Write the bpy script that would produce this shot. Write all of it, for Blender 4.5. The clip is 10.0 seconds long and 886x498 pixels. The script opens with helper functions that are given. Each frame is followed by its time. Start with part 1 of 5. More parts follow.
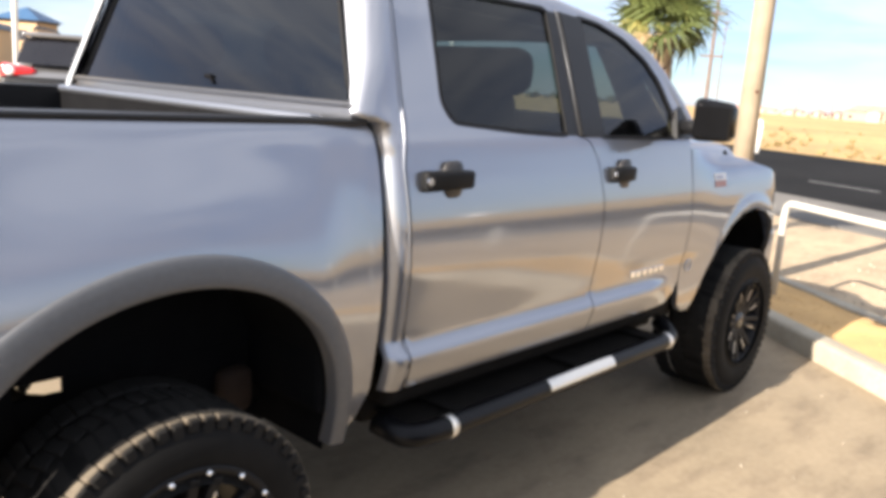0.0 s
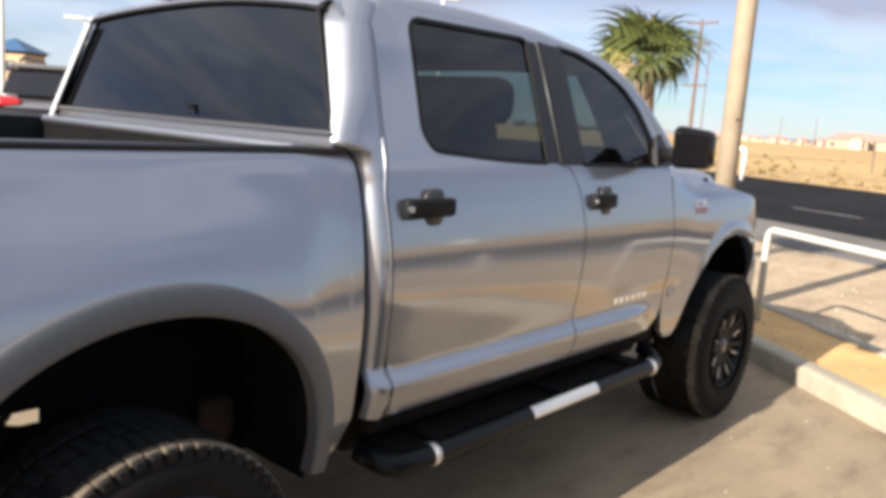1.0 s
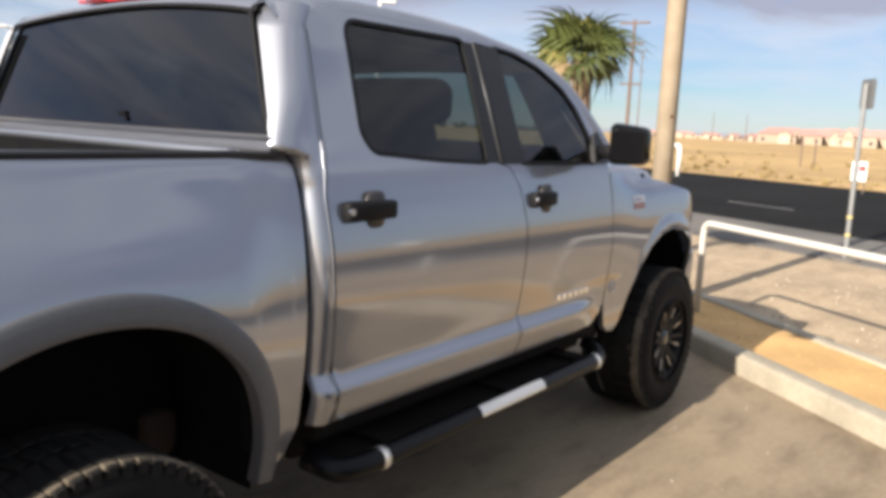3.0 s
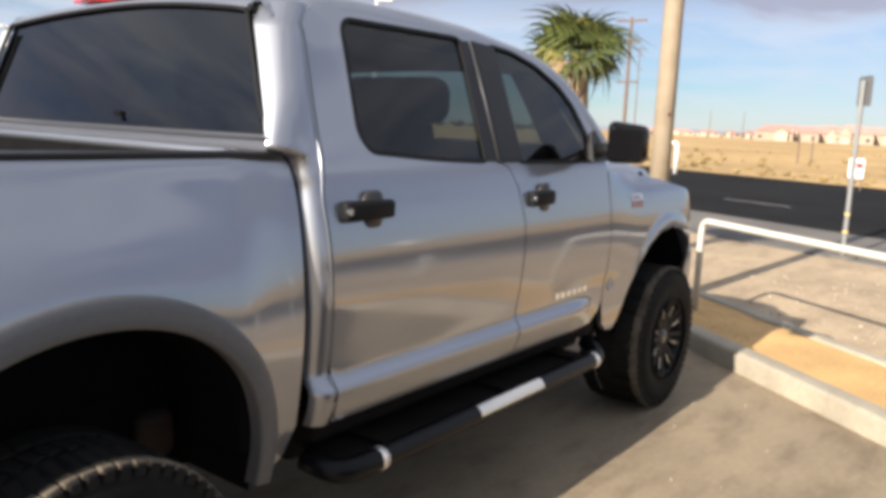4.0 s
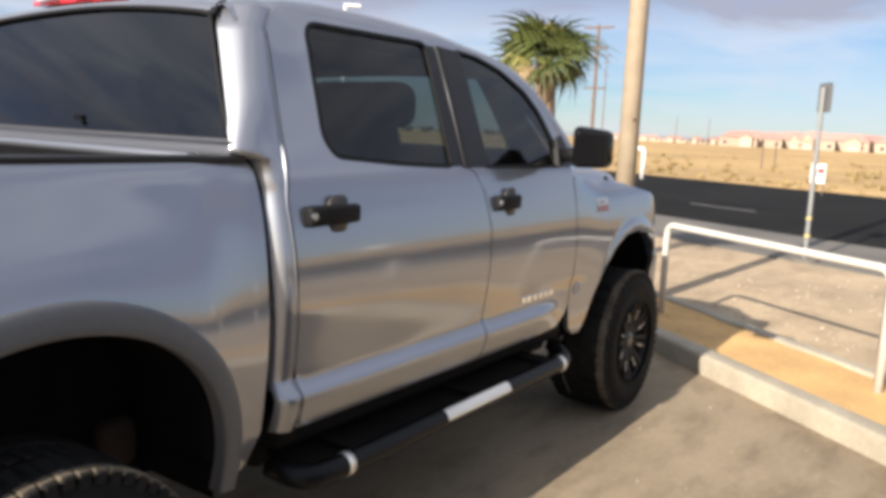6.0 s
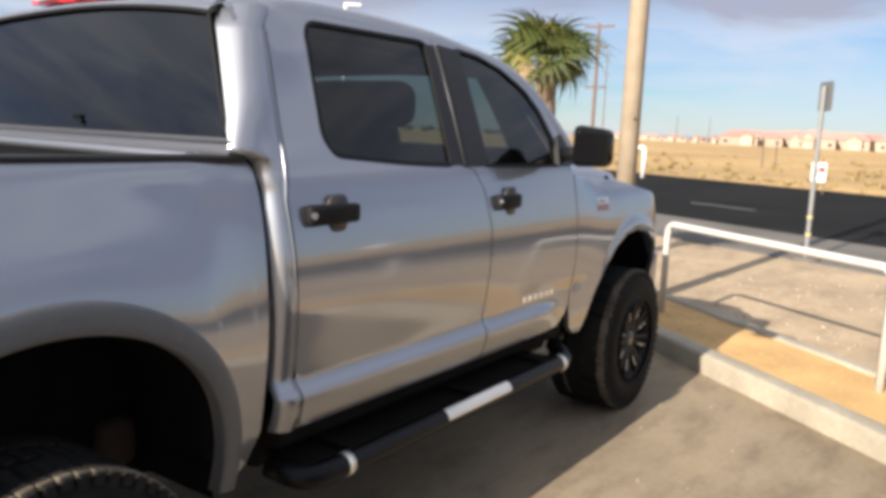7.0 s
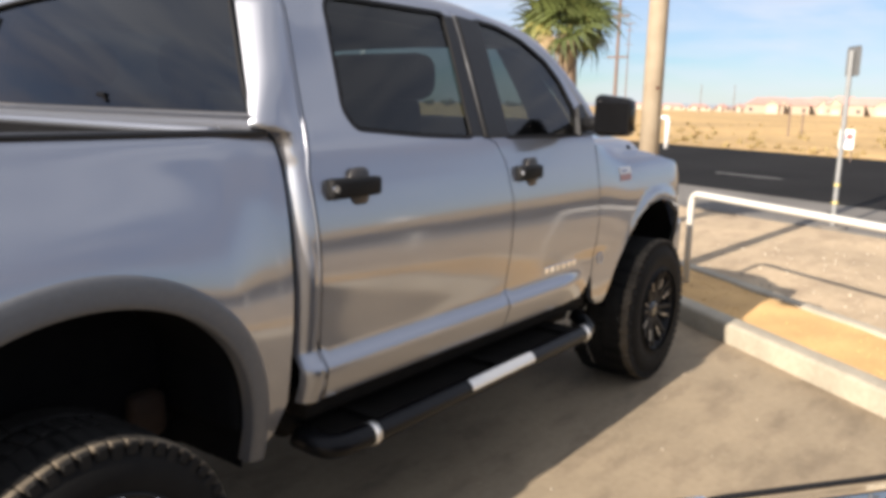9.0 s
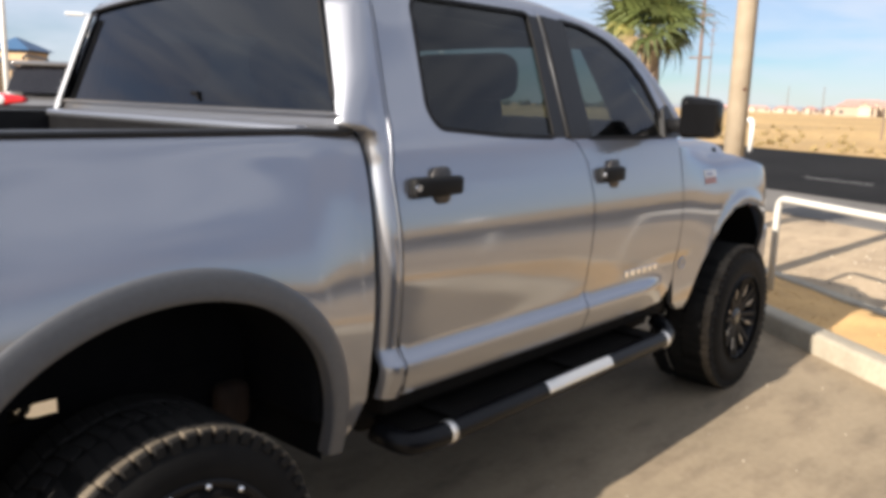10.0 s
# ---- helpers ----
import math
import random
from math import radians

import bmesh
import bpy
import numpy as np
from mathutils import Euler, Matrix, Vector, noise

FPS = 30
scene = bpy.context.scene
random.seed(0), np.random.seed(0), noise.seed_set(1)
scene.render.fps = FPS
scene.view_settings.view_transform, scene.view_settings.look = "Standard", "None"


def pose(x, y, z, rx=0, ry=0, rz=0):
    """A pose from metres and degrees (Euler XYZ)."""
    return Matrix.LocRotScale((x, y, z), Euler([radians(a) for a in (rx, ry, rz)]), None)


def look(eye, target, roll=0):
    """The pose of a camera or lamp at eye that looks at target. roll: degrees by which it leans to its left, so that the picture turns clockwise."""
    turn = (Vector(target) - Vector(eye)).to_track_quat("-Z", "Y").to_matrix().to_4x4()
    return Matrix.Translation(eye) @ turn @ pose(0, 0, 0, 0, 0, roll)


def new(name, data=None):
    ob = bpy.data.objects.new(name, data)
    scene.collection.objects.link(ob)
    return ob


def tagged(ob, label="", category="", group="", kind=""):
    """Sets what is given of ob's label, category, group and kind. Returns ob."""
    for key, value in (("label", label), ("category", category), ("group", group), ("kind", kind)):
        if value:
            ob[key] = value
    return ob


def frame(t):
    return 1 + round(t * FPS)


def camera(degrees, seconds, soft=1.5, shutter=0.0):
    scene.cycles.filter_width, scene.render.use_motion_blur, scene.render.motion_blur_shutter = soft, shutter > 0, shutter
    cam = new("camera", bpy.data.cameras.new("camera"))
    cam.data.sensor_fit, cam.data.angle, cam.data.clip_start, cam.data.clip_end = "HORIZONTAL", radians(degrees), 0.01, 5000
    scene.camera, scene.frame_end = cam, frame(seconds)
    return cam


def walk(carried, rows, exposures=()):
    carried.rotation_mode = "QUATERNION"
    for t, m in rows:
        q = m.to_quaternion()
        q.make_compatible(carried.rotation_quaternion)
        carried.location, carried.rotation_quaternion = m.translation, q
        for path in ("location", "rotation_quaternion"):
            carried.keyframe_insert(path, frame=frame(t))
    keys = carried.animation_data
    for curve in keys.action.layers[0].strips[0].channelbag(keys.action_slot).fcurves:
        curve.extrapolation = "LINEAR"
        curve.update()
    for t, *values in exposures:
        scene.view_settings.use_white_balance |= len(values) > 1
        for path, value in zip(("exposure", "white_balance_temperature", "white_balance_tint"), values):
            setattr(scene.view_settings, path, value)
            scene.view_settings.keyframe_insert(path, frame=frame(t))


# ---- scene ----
cam = camera(57.8, 10.0, soft=4.2)
PATH = [
    (0, (-1.072, -2.77, 1.712), (0.397, -1.472, 1.318), 4.1),
    (0.5, (-1.064, -2.784, 1.711), (0.409, -1.481, 1.345), 3.8),
    (1, (-1.067, -2.796, 1.713), (0.428, -1.508, 1.39), 3.9),
    (1.5, (-1.078, -2.809, 1.714), (0.452, -1.55, 1.439), 3.6),
    (2, (-1.073, -2.81, 1.714), (0.486, -1.588, 1.439), 3.3),
    (2.5, (-1.064, -2.805, 1.707), (0.511, -1.61, 1.408), 3.0),
    (4, (-1.05, -2.791, 1.709), (0.536, -1.613, 1.397), 2.5),
    (4.5, (-1.045, -2.795, 1.71), (0.538, -1.611, 1.405), 2.4),
    (5, (-1.046, -2.804, 1.71), (0.564, -1.654, 1.42), 2.5),
    (5.5, (-1.048, -2.807, 1.707), (0.582, -1.687, 1.413), 2.6),
    (7, (-1.037, -2.803, 1.705), (0.593, -1.683, 1.408), 2.5),
    (7.5, (-1.042, -2.808, 1.705), (0.574, -1.675, 1.383), 2.4),
    (8, (-1.044, -2.809, 1.7), (0.558, -1.662, 1.36), 2.1),
    (8.5, (-1.046, -2.816, 1.698), (0.551, -1.665, 1.342), 1.7),
    (9, (-1.047, -2.814, 1.696), (0.543, -1.656, 1.335), 1.4),
    (9.5, (-1.05, -2.809, 1.695), (0.507, -1.607, 1.335), 1.4),
    (10, (-1.065, -2.796, 1.694), (0.411, -1.496, 1.329), 1.7),
]
walk(cam, [(t, look(eye, target, roll)) for t, eye, target, roll in PATH],
     [(0, 1.42, 6330, 12), (0.5, 1.17, 6310, 12), (1.0, 1.03, 6280, 12), (1.5, 0.85, 6280, 12), (2.0, 0.79, 6280, 12), (2.5, 0.79, 6310, 12), (4.5, 0.84, 6340, 12), (7, 0.80, 6340, 12), (9, 0.94, 6390, 13), (10, 0.92, 6320, 12)])
from mathutils.geometry import delaunay_2d_cdt

# ---- world, sun ----
SUN = Vector((2.25, -0.13, -1.0)).normalized()
world = bpy.data.worlds.new("sky")
scene.world = world
world.use_nodes = True
wn, wl = world.node_tree.nodes, world.node_tree.links
wn.clear()
w_out = wn.new("ShaderNodeOutputWorld")
w_bg = wn.new("ShaderNodeBackground")
w_bg.inputs["Strength"].default_value = 0.05
w_sky = wn.new("ShaderNodeTexSky")
w_sky.sky_type, w_sky.sun_disc = "NISHITA", False
w_sky.sun_elevation, w_sky.sun_rotation = radians(24), radians(-86)
w_sky.air_density, w_sky.dust_density, w_sky.ozone_density = 1.0, 0.1, 3.5
w_tc = wn.new("ShaderNodeTexCoord")
w_map = wn.new("ShaderNodeMapping")
w_map.inputs["Scale"].default_value = (1.6, 2.2, 9.0)
w_noise = wn.new("ShaderNodeTexNoise")
w_noise.inputs["Scale"].default_value, w_noise.inputs["Detail"].default_value = 1.7, 8.0
w_noise.inputs["Roughness"].default_value, w_noise.inputs["Distortion"].default_value = 0.55, 0.6
w_ramp = wn.new("ShaderNodeValToRGB")
w_ramp.color_ramp.elements[0].position, w_ramp.color_ramp.elements[1].position = 0.36, 0.74
w_mix = wn.new("ShaderNodeMixRGB")
# the cloud deck thickens upwards and shows its grey underside there
w_sep = wn.new("ShaderNodeSeparateXYZ")
w_up, w_grey, w_add = (wn.new(k) for k in ("ShaderNodeMapRange", "ShaderNodeValToRGB", "ShaderNodeMath"))
w_up.inputs["From Min"].default_value, w_up.inputs["From Max"].default_value = 0.02, 0.16
w_up.inputs["To Min"].default_value, w_up.inputs["To Max"].default_value = -0.03, 0.18
w_wave = wn.new("ShaderNodeMath")
w_wave.operation = "MULTIPLY_ADD"
w_wave.inputs[1].default_value = 0.16
for k, v in ((0.195, 0.0), (0.235, 1.0), (0.31, 1.0), (0.40, 0.15)):
    e = w_grey.color_ramp.elements.new(k)
    e.color = (v, v, v, 1)
w_grey.color_ramp.elements[-1].color = (0.15, 0.15, 0.15, 1)
w_cloud = wn.new("ShaderNodeMixRGB")
w_cloud.inputs["Color1"].default_value, w_cloud.inputs["Color2"].default_value = (8.8, 9.3, 10.2, 1), (5.1, 5.4, 6.7, 1)
wl.new(w_tc.outputs["Generated"], w_sep.inputs["Vector"])
wl.new(w_sep.outputs["Z"], w_up.inputs["Value"])
wl.new(w_noise.outputs["Fac"], w_wave.inputs[0])
wl.new(w_sep.outputs["Z"], w_wave.inputs[2])
wl.new(w_wave.outputs["Value"], w_grey.inputs["Fac"])
wl.new(w_noise.outputs["Fac"], w_add.inputs[0])
wl.new(w_up.outputs["Result"], w_add.inputs[1])
wl.new(w_grey.outputs["Color"], w_cloud.inputs["Fac"])
wl.new(w_cloud.outputs["Color"], w_mix.inputs["Color2"])
wl.new(w_tc.outputs["Generated"], w_map.inputs["Vector"])
wl.new(w_map.outputs["Vector"], w_noise.inputs["Vector"])
wl.new(w_add.outputs["Value"], w_ramp.inputs["Fac"])
wl.new(w_ramp.outputs["Color"], w_mix.inputs["Fac"])
w_cool = wn.new("ShaderNodeMixRGB")
w_cool.blend_type = "MULTIPLY"
w_cool.inputs["Fac"].default_value, w_cool.inputs["Color2"].default_value = 1.0, (0.88, 1.0, 1.17, 1)
wl.new(w_sky.outputs["Color"], w_cool.inputs["Color1"])
wl.new(w_cool.outputs["Color"], w_mix.inputs["Color1"])
wl.new(w_mix.outputs["Color"], w_bg.inputs["Color"])
wl.new(w_bg.outputs["Background"], w_out.inputs["Surface"])
sun = new("sun", bpy.data.lights.new("sun", "SUN"))
sun.data.energy, sun.data.angle, sun.data.color = 6.0, radians(0.6), (1.0, 0.9, 0.76)
sun.matrix_world = look((0, 0, 30), Vector((0, 0, 30)) + SUN)


# ---- materials ----
def mat(name, color, rough=0.6, metal=0.0, color2=None, scale=20.0, amount=0.5, bump=0.0, bump_scale=None, coat=0.0, coarse=None, coarse_amount=0.35, stains=None, spread=0.0, ior=None, flakes=False):
    """A principled material with fine grain between two colours, coarse stains, bump and a random shift for each object."""
    m = bpy.data.materials.new(name)
    m.use_nodes = True
    n, l = m.node_tree.nodes, m.node_tree.links
    b = n["Principled BSDF"]
    b.inputs["Base Color"].default_value = (*color, 1)
    b.inputs["Roughness"].default_value, b.inputs["Metallic"].default_value = rough, metal
    b.inputs["Coat Weight"].default_value, b.inputs["Coat Roughness"].default_value = coat, 0.02
    if ior:
        b.inputs["IOR"].default_value = ior
    tc = n.new("ShaderNodeTexCoord")
    col = None
    if color2:
        t = n.new("ShaderNodeTexNoise")
        t.inputs["Scale"].default_value, t.inputs["Detail"].default_value = scale, 6.0
        l.new(tc.outputs["Object"], t.inputs["Vector"])
        r = n.new("ShaderNodeValToRGB")
        r.color_ramp.elements[0].position, r.color_ramp.elements[1].position = 0.5 - amount * 0.3, 0.5 + amount * 0.3
        r.color_ramp.elements[0].color, r.color_ramp.elements[1].color = (*color, 1), (*color2, 1)
        l.new(t.outputs["Fac"], r.inputs["Fac"])
        col = r.outputs["Color"]
        if coarse:
            t2 = n.new("ShaderNodeTexNoise")
            t2.inputs["Scale"].default_value, t2.inputs["Detail"].default_value = coarse, 4.0
            l.new(tc.outputs["Object"], t2.inputs["Vector"])
            r2 = n.new("ShaderNodeValToRGB")
            r2.color_ramp.elements[0].position, r2.color_ramp.elements[1].position = 0.38, 0.62
            v = 1 - coarse_amount
            r2.color_ramp.elements[0].color, r2.color_ramp.elements[1].color = (v, v, v, 1), (1, 1, 1, 1)
            l.new(t2.outputs["Fac"], r2.inputs["Fac"])
            mx = n.new("ShaderNodeMixRGB")
            mx.blend_type = "MULTIPLY"
            mx.inputs["Fac"].default_value = 1
            l.new(col, mx.inputs["Color1"])
            l.new(r2.outputs["Color"], mx.inputs["Color2"])
            col = mx.outputs["Color"]
        if stains:
            # dark streaky stains, drawn out along one direction
            mp = n.new("ShaderNodeMapping")
            mp.inputs["Rotation"].default_value[2], mp.inputs["Scale"].default_value = radians(stains[0]), (1.0, stains[1], 1.0)
            l.new(tc.outputs["Object"], mp.inputs["Vector"])
            t3 = n.new("ShaderNodeTexNoise")
            t3.inputs["Scale"].default_value, t3.inputs["Detail"].default_value, t3.inputs["Roughness"].default_value = stains[2], 7.0, 0.62
            l.new(mp.outputs["Vector"], t3.inputs["Vector"])
            r3 = n.new("ShaderNodeValToRGB")
            r3.color_ramp.elements[0].position, r3.color_ramp.elements[1].position = 0.36, 0.52
            v = 1 - stains[3]
            r3.color_ramp.elements[0].color, r3.color_ramp.elements[1].color = (v, v * 0.98, v * 0.98, 1), (1, 1, 1, 1)
            l.new(t3.outputs["Fac"], r3.inputs["Fac"])
            mx = n.new("ShaderNodeMixRGB")
            mx.blend_type = "MULTIPLY"
            mx.inputs["Fac"].default_value = 1
            l.new(col, mx.inputs["Color1"])
            l.new(r3.outputs["Color"], mx.inputs["Color2"])
            col = mx.outputs["Color"]
        if spread:
            oi = n.new("ShaderNodeObjectInfo")
            hs = n.new("ShaderNodeHueSaturation")
            mr = n.new("ShaderNodeMapRange")
            mr.inputs["To Min"].default_value, mr.inputs["To Max"].default_value = 1 - spread, 1 + spread
            l.new(oi.outputs["Random"], mr.inputs["Value"])
            l.new(mr.outputs["Result"], hs.inputs["Value"])
            l.new(col, hs.inputs["Color"])
            col = hs.outputs["Color"]
        l.new(col, b.inputs["Base Color"])
    if bump:
        t = n.new("ShaderNodeTexNoise")
        t.inputs["Scale"].default_value, t.inputs["Detail"].default_value = bump_scale or scale * 3, 5.0
        l.new(tc.outputs["Object"], t.inputs["Vector"])
        bp = n.new("ShaderNodeBump")
        bp.inputs["Strength"].default_value, bp.inputs["Distance"].default_value = bump, 0.01
        l.new(t.outputs["Fac"], bp.inputs["Height"])
        l.new(bp.outputs["Normal"], b.inputs["Normal"])
    if flakes:
        t = n.new("ShaderNodeTexNoise")
        t.inputs["Scale"].default_value, t.inputs["Detail"].default_value = 3.0, 5.0
        l.new(tc.outputs["Object"], t.inputs["Vector"])
        mr = n.new("ShaderNodeMapRange")
        mr.inputs["To Min"].default_value, mr.inputs["To Max"].default_value = rough - 0.03, rough + 0.04
        l.new(t.outputs["Fac"], mr.inputs["Value"])
        l.new(mr.outputs["Result"], b.inputs["Roughness"])
        # a share of coarser flakes spreads the highlight
        b2 = n.new("ShaderNodeBsdfPrincipled")
        b2.inputs["Roughness"].default_value, b2.inputs["Metallic"].default_value = 0.45, 0.9
        b2.inputs["Coat Weight"].default_value, b2.inputs["Coat Roughness"].default_value = coat, 0.02
        if col is not None:
            l.new(col, b2.inputs["Base Color"])
        ms = n.new("ShaderNodeMixShader")
        ms.inputs["Fac"].default_value = 0.42
        l.new(b.outputs["BSDF"], ms.inputs[1])
        l.new(b2.outputs["BSDF"], ms.inputs[2])
        l.new(ms.outputs["Shader"], n["Material Output"].inputs["Surface"])
    return m


def glass(name, tint, gloss_rough=0.0, mirror=0.05):
    """Tinted pane: lets tinted light through and mirrors by Fresnel."""
    m = bpy.data.materials.new(name)
    m.use_nodes = True
    n, l = m.node_tree.nodes, m.node_tree.links
    n.remove(n["Principled BSDF"])
    tr, gl, fr, pw, mr, mx = (n.new("ShaderNode" + k) for k in ("BsdfTransparent", "BsdfGlossy", "LayerWeight", "Math", "MapRange", "MixShader"))
    tr.inputs["Color"].default_value = (*tint, 1)
    gl.inputs["Roughness"].default_value = gloss_rough
    pw.operation = "POWER"
    pw.inputs[1].default_value = 4.5
    mr.inputs["To Min"].default_value, mr.inputs["To Max"].default_value = mirror, 1.0
    l.new(fr.outputs["Facing"], pw.inputs[0])
    l.new(pw.outputs["Value"], mr.inputs["Value"])
    l.new(mr.outputs["Result"], mx.inputs["Fac"])
    l.new(tr.outputs["BSDF"], mx.inputs[1])
    l.new(gl.outputs["BSDF"], mx.inputs[2])
    l.new(mx.outputs["Shader"], n["Material Output"].inputs["Surface"])
    return m


M_PAINT = mat("silver_paint", (0.33, 0.341, 0.375), 0.10, 0.88, (0.355, 0.366, 0.40), 900, 1, coat=0.3, flakes=True)
M_BLACK = mat("black_plastic", (0.007, 0.007, 0.008), 0.42, 0, (0.012, 0.012, 0.013), 60, 1, 0.08, 400, ior=1.38)
M_GLOSSBLACK = mat("gloss_black", (0.012, 0.012, 0.014), 0.12, 0, (0.018, 0.018, 0.02), 30, 1, coat=0.6)
M_STEP = mat("black_powder_coat", (0.005, 0.005, 0.006), 0.3, 0.0, (0.008, 0.008, 0.009), 40, 1, 0.05, 500, ior=1.26)
M_SATIN = mat("brushed_metal", (0.66, 0.63, 0.58), 0.38, 0.85, (0.78, 0.75, 0.70), 120, 1, 0.05, 300)
M_CHROME = mat("chrome", (0.8, 0.8, 0.8), 0.08, 1.0)
M_RUBBER = mat("tyre_rubber", (0.006, 0.0057, 0.0055), 0.75, 0, (0.011, 0.0105, 0.010), 14, 1, 0.25, 160, coarse=4, ior=1.25)
M_RUBBERDUST = mat("dusty_shoulder_rubber", (0.024, 0.021, 0.018), 0.9, 0, (0.23, 0.19, 0.14), 7, 1, 0.3, 160, ior=1.2)
M_TREAD = mat("worn_tread_rubber", (0.010, 0.0098, 0.0095), 0.85, 0, (0.020, 0.0185, 0.017), 11, 1, 0.25, 160, ior=1.25)
M_RIM = mat("satin_black_alloy", (0.007, 0.007, 0.008), 0.5, 0.0, (0.012, 0.012, 0.013), 30, 1, ior=1.3)
# Chassis grime; cab back and step plate also carry shade in this near-black.
M_UNDER = mat("grimy_shaded_chassis", (0.006, 0.0055, 0.005), 0.8, 0, (0.013, 0.011, 0.009), 9, 1, 0.2, 60, ior=1.2)
# Blacker than bare plastic: wheel-well shade is put into this colour.
M_DEEPBLACK = mat("shade_deepened_black", (0.006, 0.006, 0.0068), 0.9, 0, (0.009, 0.009, 0.0095), 12, 1, 0.1, 60, ior=1.12)
M_FLARE = mat("satin_grey_flare", (0.092, 0.094, 0.10), 0.45, 0.2, (0.112, 0.114, 0.12), 60, 1, coat=0.12)
M_RUST = mat("rusty_axle", (0.022, 0.012, 0.008), 0.85, 0.1, (0.045, 0.025, 0.014), 15, 1, 0.3, 80)
M_RED = mat("red_lens", (0.55, 0.012, 0.018), 0.12, 0, (0.62, 0.02, 0.025), 40, 1, coat=1.0)
M_CLEARLENS = mat("clear_lens", (0.7, 0.7, 0.7), 0.12, 0.3, (0.85, 0.85, 0.85), 60, 1, coat=1.0)
M_AMBER = mat("amber_lens", (0.7, 0.22, 0.02), 0.15, 0, (0.8, 0.3, 0.04), 40, 1, coat=1.0)
M_SEAT = mat("black_cloth_seat", (0.006, 0.006, 0.0065), 0.9, 0, (0.010, 0.010, 0.0105), 90, 1, 0.2, 300)
M_SEAL = mat("rubber_seal", (0.008, 0.008, 0.009), 0.6, 0, (0.012, 0.012, 0.013), 80, 1, ior=1.25)
M_GRIP = mat("matt_black_grip", (0.008, 0.008, 0.0085), 0.55, 0, (0.012, 0.012, 0.0125), 80, 1, ior=1.22)
M_TRIM = mat("silver_trim", (0.42, 0.43, 0.45), 0.4, 0.2, (0.48, 0.49, 0.51), 80, 1)
M_CUP = mat("recess_shade_grey", (0.035, 0.032, 0.031), 0.4, 0.2, (0.045, 0.042, 0.041), 60, 1)
M_MIRRORCAP = mat("moulded_black_mirror", (0.004, 0.004, 0.0045), 0.16, 0, (0.006, 0.006, 0.0065), 80, 1, ior=1.3)
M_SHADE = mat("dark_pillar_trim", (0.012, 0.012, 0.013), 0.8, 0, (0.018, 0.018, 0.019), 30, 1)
M_WHITEDECAL = mat("white_decal", (0.7, 0.7, 0.7), 0.4)
M_PINKDECAL = mat("pale_red_decal", (0.34, 0.16, 0.14), 0.4)
M_REDDECAL = mat("red_decal", (0.5, 0.03, 0.03), 0.4)
M_BLUEDECAL = mat("blue_decal", (0.16, 0.18, 0.30), 0.4)
M_TINT = glass("dark_tinted_glass", (0.135, 0.165, 0.17))
M_REARTINT = glass("rear_privacy_glass", (0.035, 0.04, 0.043), mirror=0.10)
M_CLEARGLASS = glass("windscreen_glass", (0.75, 0.8, 0.78))


# ---- mesh helpers ----
def part(name, bm, material, parent=None, label="", smooth=False):
    """Links a bmesh (or mesh) as one object under a thing or a part."""
    if isinstance(bm, bmesh.types.BMesh):
        me = bpy.data.meshes.new(name)
        bm.to_mesh(me)
        bm.free()
    else:
        me = bm
    if material is not None and not me.materials:
        me.materials.append(material)
    if smooth:
        me.polygons.foreach_set("use_smooth", [True] * len(me.polygons))
    ob = new(name, me)
    if parent is not None:
        ob.parent = parent
    if label:
        tagged(ob, label)
    return ob


def thing(name, label, category, group="", kind="", at=None):
    ob = new(name)
    ob.empty_display_size = 0.2
    if at is not None:
        ob.matrix_world = at
    return tagged(ob, label, category, group, kind)


def rbox(lo, hi, r=0.01, seg=2, bm=None, m=None):
    """A box from corner lo to corner hi with rounded edges."""
    b = bmesh.new()
    bmesh.ops.create_cube(b, size=1)
    s = [max(h - l, 1e-4) for l, h in zip(lo, hi)]
    c = [(h + l) / 2 for l, h in zip(lo, hi)]
    bmesh.ops.transform(b, matrix=Matrix.Translation(c) @ Matrix.Diagonal((*s, 1)), verts=b.verts)
    r = min(r, min(s) * 0.45)
    if r > 0:
        bmesh.ops.bevel(b, geom=b.edges[:], offset=r, segments=seg, affect="EDGES", profile=0.5)
    if m is not None:
        bmesh.ops.transform(b, matrix=m, verts=b.verts)
    return joined(bm, b)


def joined(bm, b):
    """Adds the bmesh b to bm."""
    if bm is None:
        return b
    tmp = bpy.data.meshes.new("tmp")
    b.to_mesh(tmp)
    b.free()
    bm.from_mesh(tmp)
    bpy.data.meshes.remove(tmp)
    return bm


def tube(points, radius, seg=12, bm=None, closed=False, caps=True):
    """A round bar along points; radius may be one number or one for each point."""
    b = bmesh.new()
    pts = [Vector(p) for p in points]
    k = len(pts)
    rad = radius if isinstance(radius, (list, tuple)) else [radius] * k
    rings = []
    up = Vector((0, 0, 1))
    for i, p in enumerate(pts):
        a = pts[(i - 1) % k] if (closed or i > 0) else p
        c = pts[(i + 1) % k] if (closed or i < k - 1) else p
        d = (c - a).normalized()
        side = d.cross(up)
        if side.length < 0.05:
            side = d.cross(Vector((1, 0, 0)))
        side.normalize()
        up2 = side.cross(d)
        rings.append([b.verts.new(p + (side * math.cos(2 * math.pi * j / seg) + up2 * math.sin(2 * math.pi * j / seg)) * rad[i]) for j in range(seg)])
    for i in range(k if closed else k - 1):
        r0, r1 = rings[i], rings[(i + 1) % k]
        for j in range(seg):
            b.faces.new((r0[j], r0[(j + 1) % seg], r1[(j + 1) % seg], r1[j]))
    if caps and not closed:
        b.faces.new(rings[0])
        b.faces.new(rings[-1][::-1])
    bmesh.ops.recalc_face_normals(b, faces=b.faces)
    return joined(bm, b)


